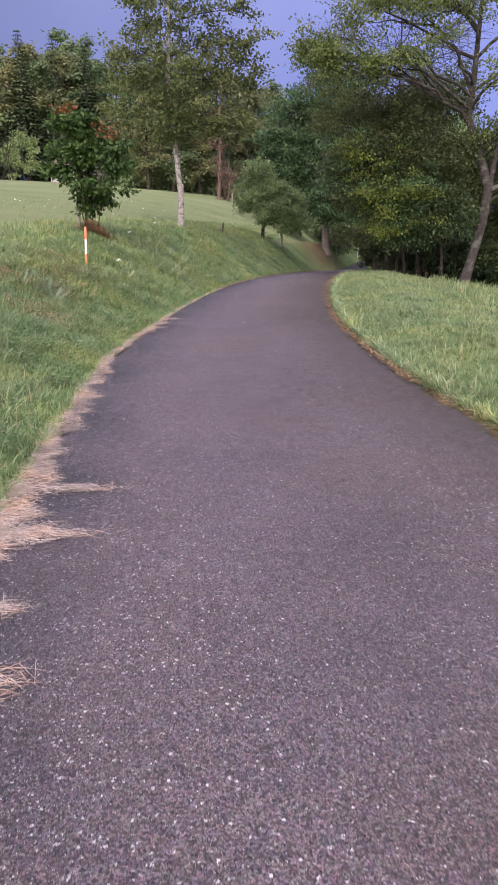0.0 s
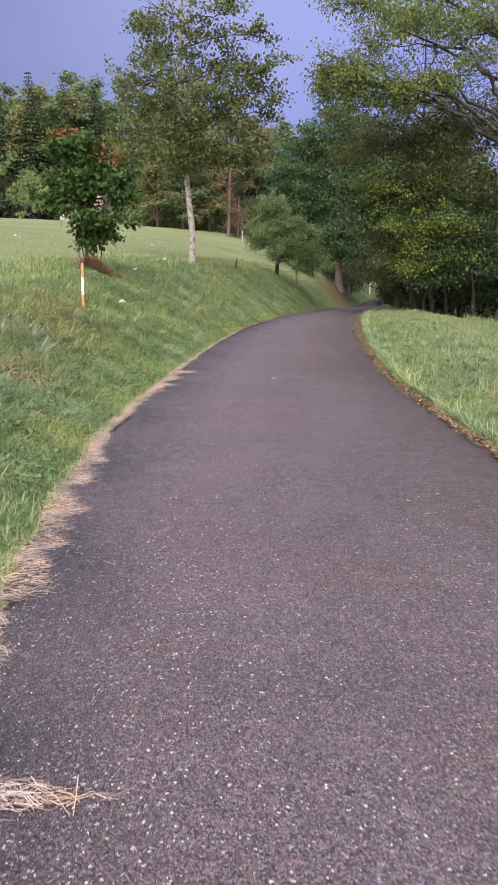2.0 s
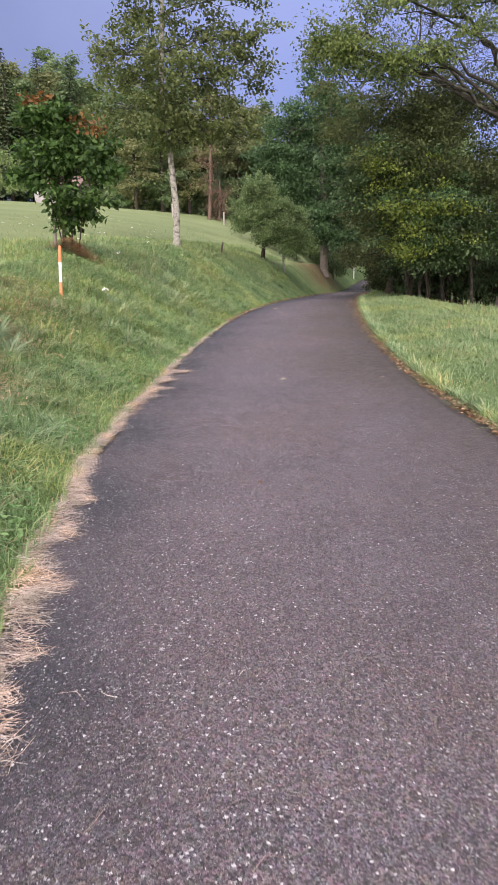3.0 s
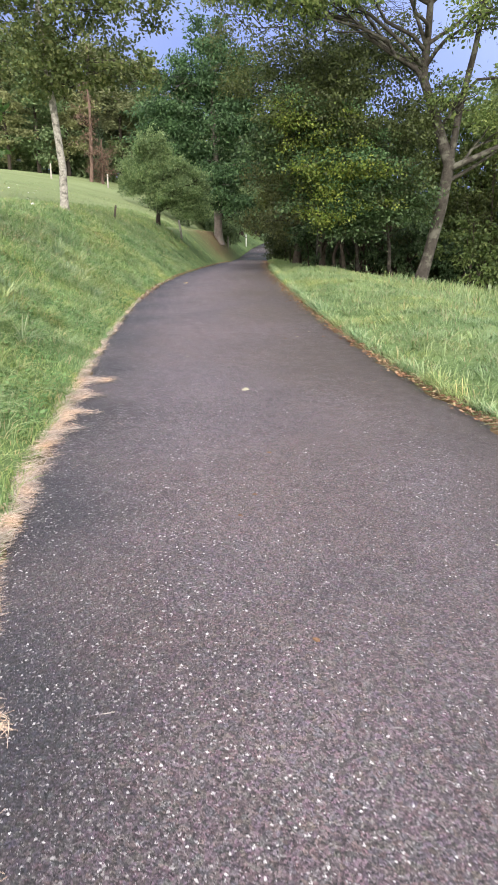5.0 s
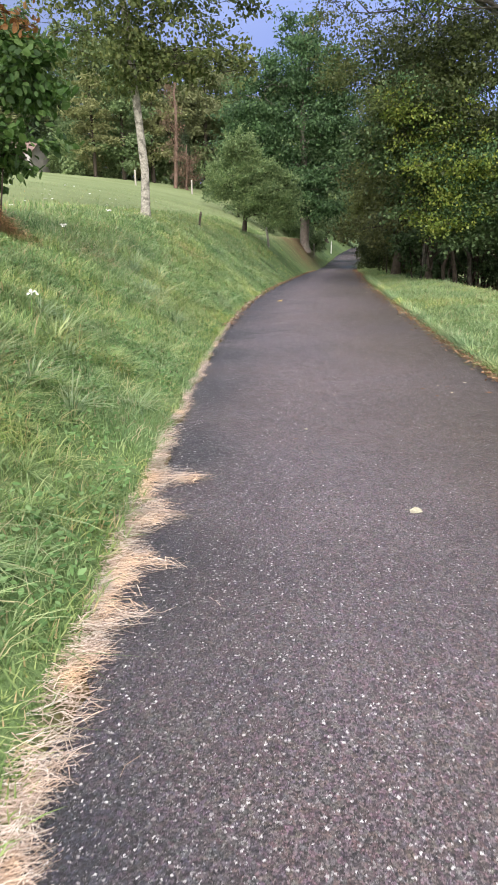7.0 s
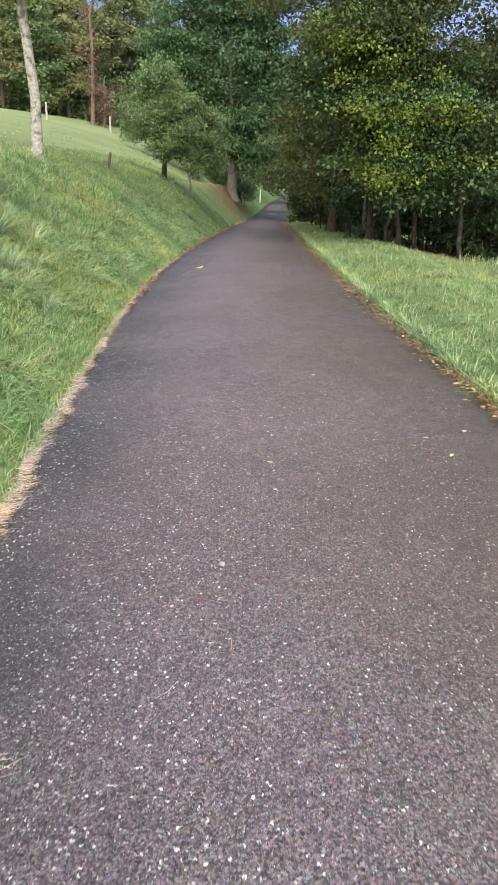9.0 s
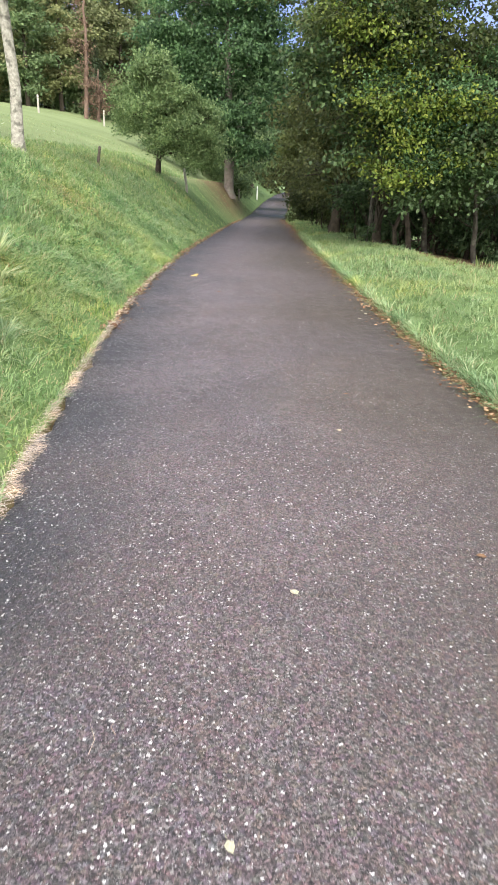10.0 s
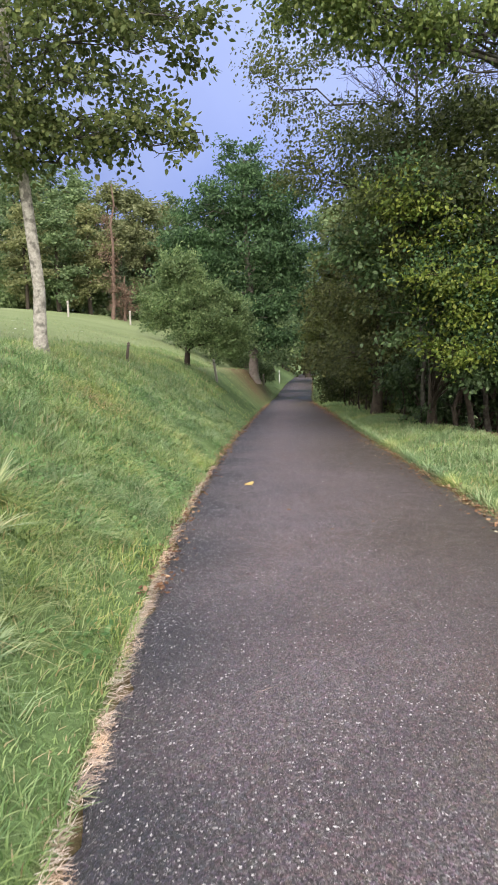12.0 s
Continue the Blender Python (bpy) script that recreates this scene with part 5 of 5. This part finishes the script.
def litter(name, x, y, lift, size, material, label, rng):
    n = len(x)
    z = np.maximum(ground_z(x, y), np.where((x > LEFT(y)) & (x < RIGHT(y)), road_z(y) + 0.016, -9)) + lift
    v, f = leaves(np.stack([x, y, z], 1), rng.normal(0, 1, (n, 3)) * [1, 1, 0.12], rng.normal(0, 0.25, (n, 3)) + [0, 0, 1], size, size * 0.65, 0.22, True)
    tagged(new(name, mesh_of(name, v, f, material)), label, "leaf litter", kind="stuff")


n = 6500
y = 7 + 46 * rng.random(n) ** 1.2
x = RIGHT(y) - 0.03 + rng.normal(0, 0.075, n) * np.interp(y, (5, 14, 20, 40), (0.5, 0.7, 1.4, 2))
litter("edge_leaf_litter", x, y, 0.012 + 0.02 * rng.random(n), rng.uniform(0.018, 0.042, n), LITTER, "brown fallen leaves along the verge's edge", rng)
n = 2600
y = 18 + 32 * rng.random(n)
x = LEFT(y) + rng.normal(0, 0.06, n)
litter("edge_leaf_litter", x, y, 0.012 + 0.02 * rng.random(n), rng.uniform(0.025, 0.05, n), LITTER, "brown fallen leaves along the bank's foot", rng)

# dry brown grass round the young tree
n = 5000
x, y = rng.normal(SX + 0.28, 0.19, n), rng.normal(SY - 0.25, 0.16, n)
z = ground_z(x, y)
straw("dry_clump", x, y, z + 0.04 + 0.3 * rng.random(n) * np.clip(1 - np.abs(x - SX - 0.25) / 0.6, 0, 1), rng.uniform(0.08, 0.2, n), rng.uniform(0.002, 0.004, n), rng.uniform(0, 6.28, n), rng, "dry brown grass heaped round the young tree", DRY)

# dried brown patches in the bank
n = 5200
k = rng.integers(0, 9, n)
hx = np.array([-2.6, -3.0, -3.3, -2.9, -3.6, -3.4, -2.2, -3.9, -3.2])[k]
hy = np.array([10.2, 11.2, 10.0, 12.0, 12.2, 17.5, 8.8, 20.0, 23.5])[k]
x, y = hx + rng.normal(0, 0.24, n), hy + rng.normal(0, 0.3, n)
straw("dry_clump", x, y, ground_z(x, y) + 0.04 + 0.07 * rng.random(n), rng.uniform(0.06, 0.18, n), rng.uniform(0.002, 0.004, n), rng.uniform(0, 6.28, n), rng, "dried brown grass in patches on the bank", DRY)

# single fallen leaves on the asphalt
model = None
rng = np.random.default_rng(33)
places = [(0.16, 11.26), (0.83, 13.9), (1.1, 16.9), (0.17, 8.93), (0.75, 14.17), (1.0, 19.2), (0.68, 13.78), (0.09, 8.66), (-1.04, 21.9), (0.8, 20.4), (0.98, 17.7), (0.55, 22.9), (1.02, 14.3), (1.3, 11.5), (0.35, 16.2)]
places += [(LEFT(v) + (RIGHT(v) - LEFT(v)) * (0.25 + 0.7 * rng.random() ** 0.7), v) for v in np.concatenate([rng.uniform(6, 38, 34), rng.uniform(18, 36, 32)])]
for k, (x, y) in enumerate(places):
    x, y = float(x), float(y)
    s = 0.075 if k == 0 else 0.17 if k == 8 else rng.uniform(0.025, 0.05)
    at = Vector((x, y, float(road_z(y)) + 0.026))
    m = Matrix.LocRotScale(at, Euler((rng.normal(0, 0.12), rng.normal(0, 0.12), rng.uniform(0, 6.28))), (s, s, s))
    if k % 2:
        leaf = copy_thing(model, m @ Matrix.Diagonal((*[1 / v for v in model.scale], 1)))
    else:
        v, f = leaves(np.array([[-0.5, 0, 0]]), np.array([[1.0, 0, 0]]), np.array([[0, 0, 1.0]]), np.array([1.0]), np.array([0.7]), 0.25, True)
        v = np.concatenate([v, [[-0.85, 0.03, 0.0], [-0.85, -0.03, 0.0], [-0.45, 0.0, 0.03]]])
        f = np.concatenate([f, [[6, 7, 8]]])
        model = leaf = new("fallen_leaf", mesh_of("fallen_leaf", v, f, YELLOW_LEAF if k == 8 else PALE_LEAF if k % 4 == 0 else LITTER))
        tagged(leaf, "yellow-brown fallen leaf on the asphalt" if k == 8 else "pale dry fallen leaf on the asphalt" if k % 4 == 0 else "brown fallen leaf on the asphalt", "leaf", "fallen leaves on the lane")
        leaf.matrix_basis = m

# white flower heads in the bank and meadow
n = 44
rng = np.random.default_rng(34)
x, y = -5.0 - 7 * rng.random(n), 20 + 22 * rng.random(n)
at = np.stack([x, y, ground_z(x, y) + 0.06], 1)
v, f = leaves(at, rng.normal(0, 1, (n, 3)) * [1, 1, 0.1], rng.normal(0, 0.2, (n, 3)) + [0, 0, 1], rng.uniform(0.05, 0.16, n), rng.uniform(0.04, 0.1, n))
tagged(new("meadow_flowers", mesh_of("meadow_flowers", v, f, WHITE)), "small white flower heads in the meadow", "flowers", kind="stuff")
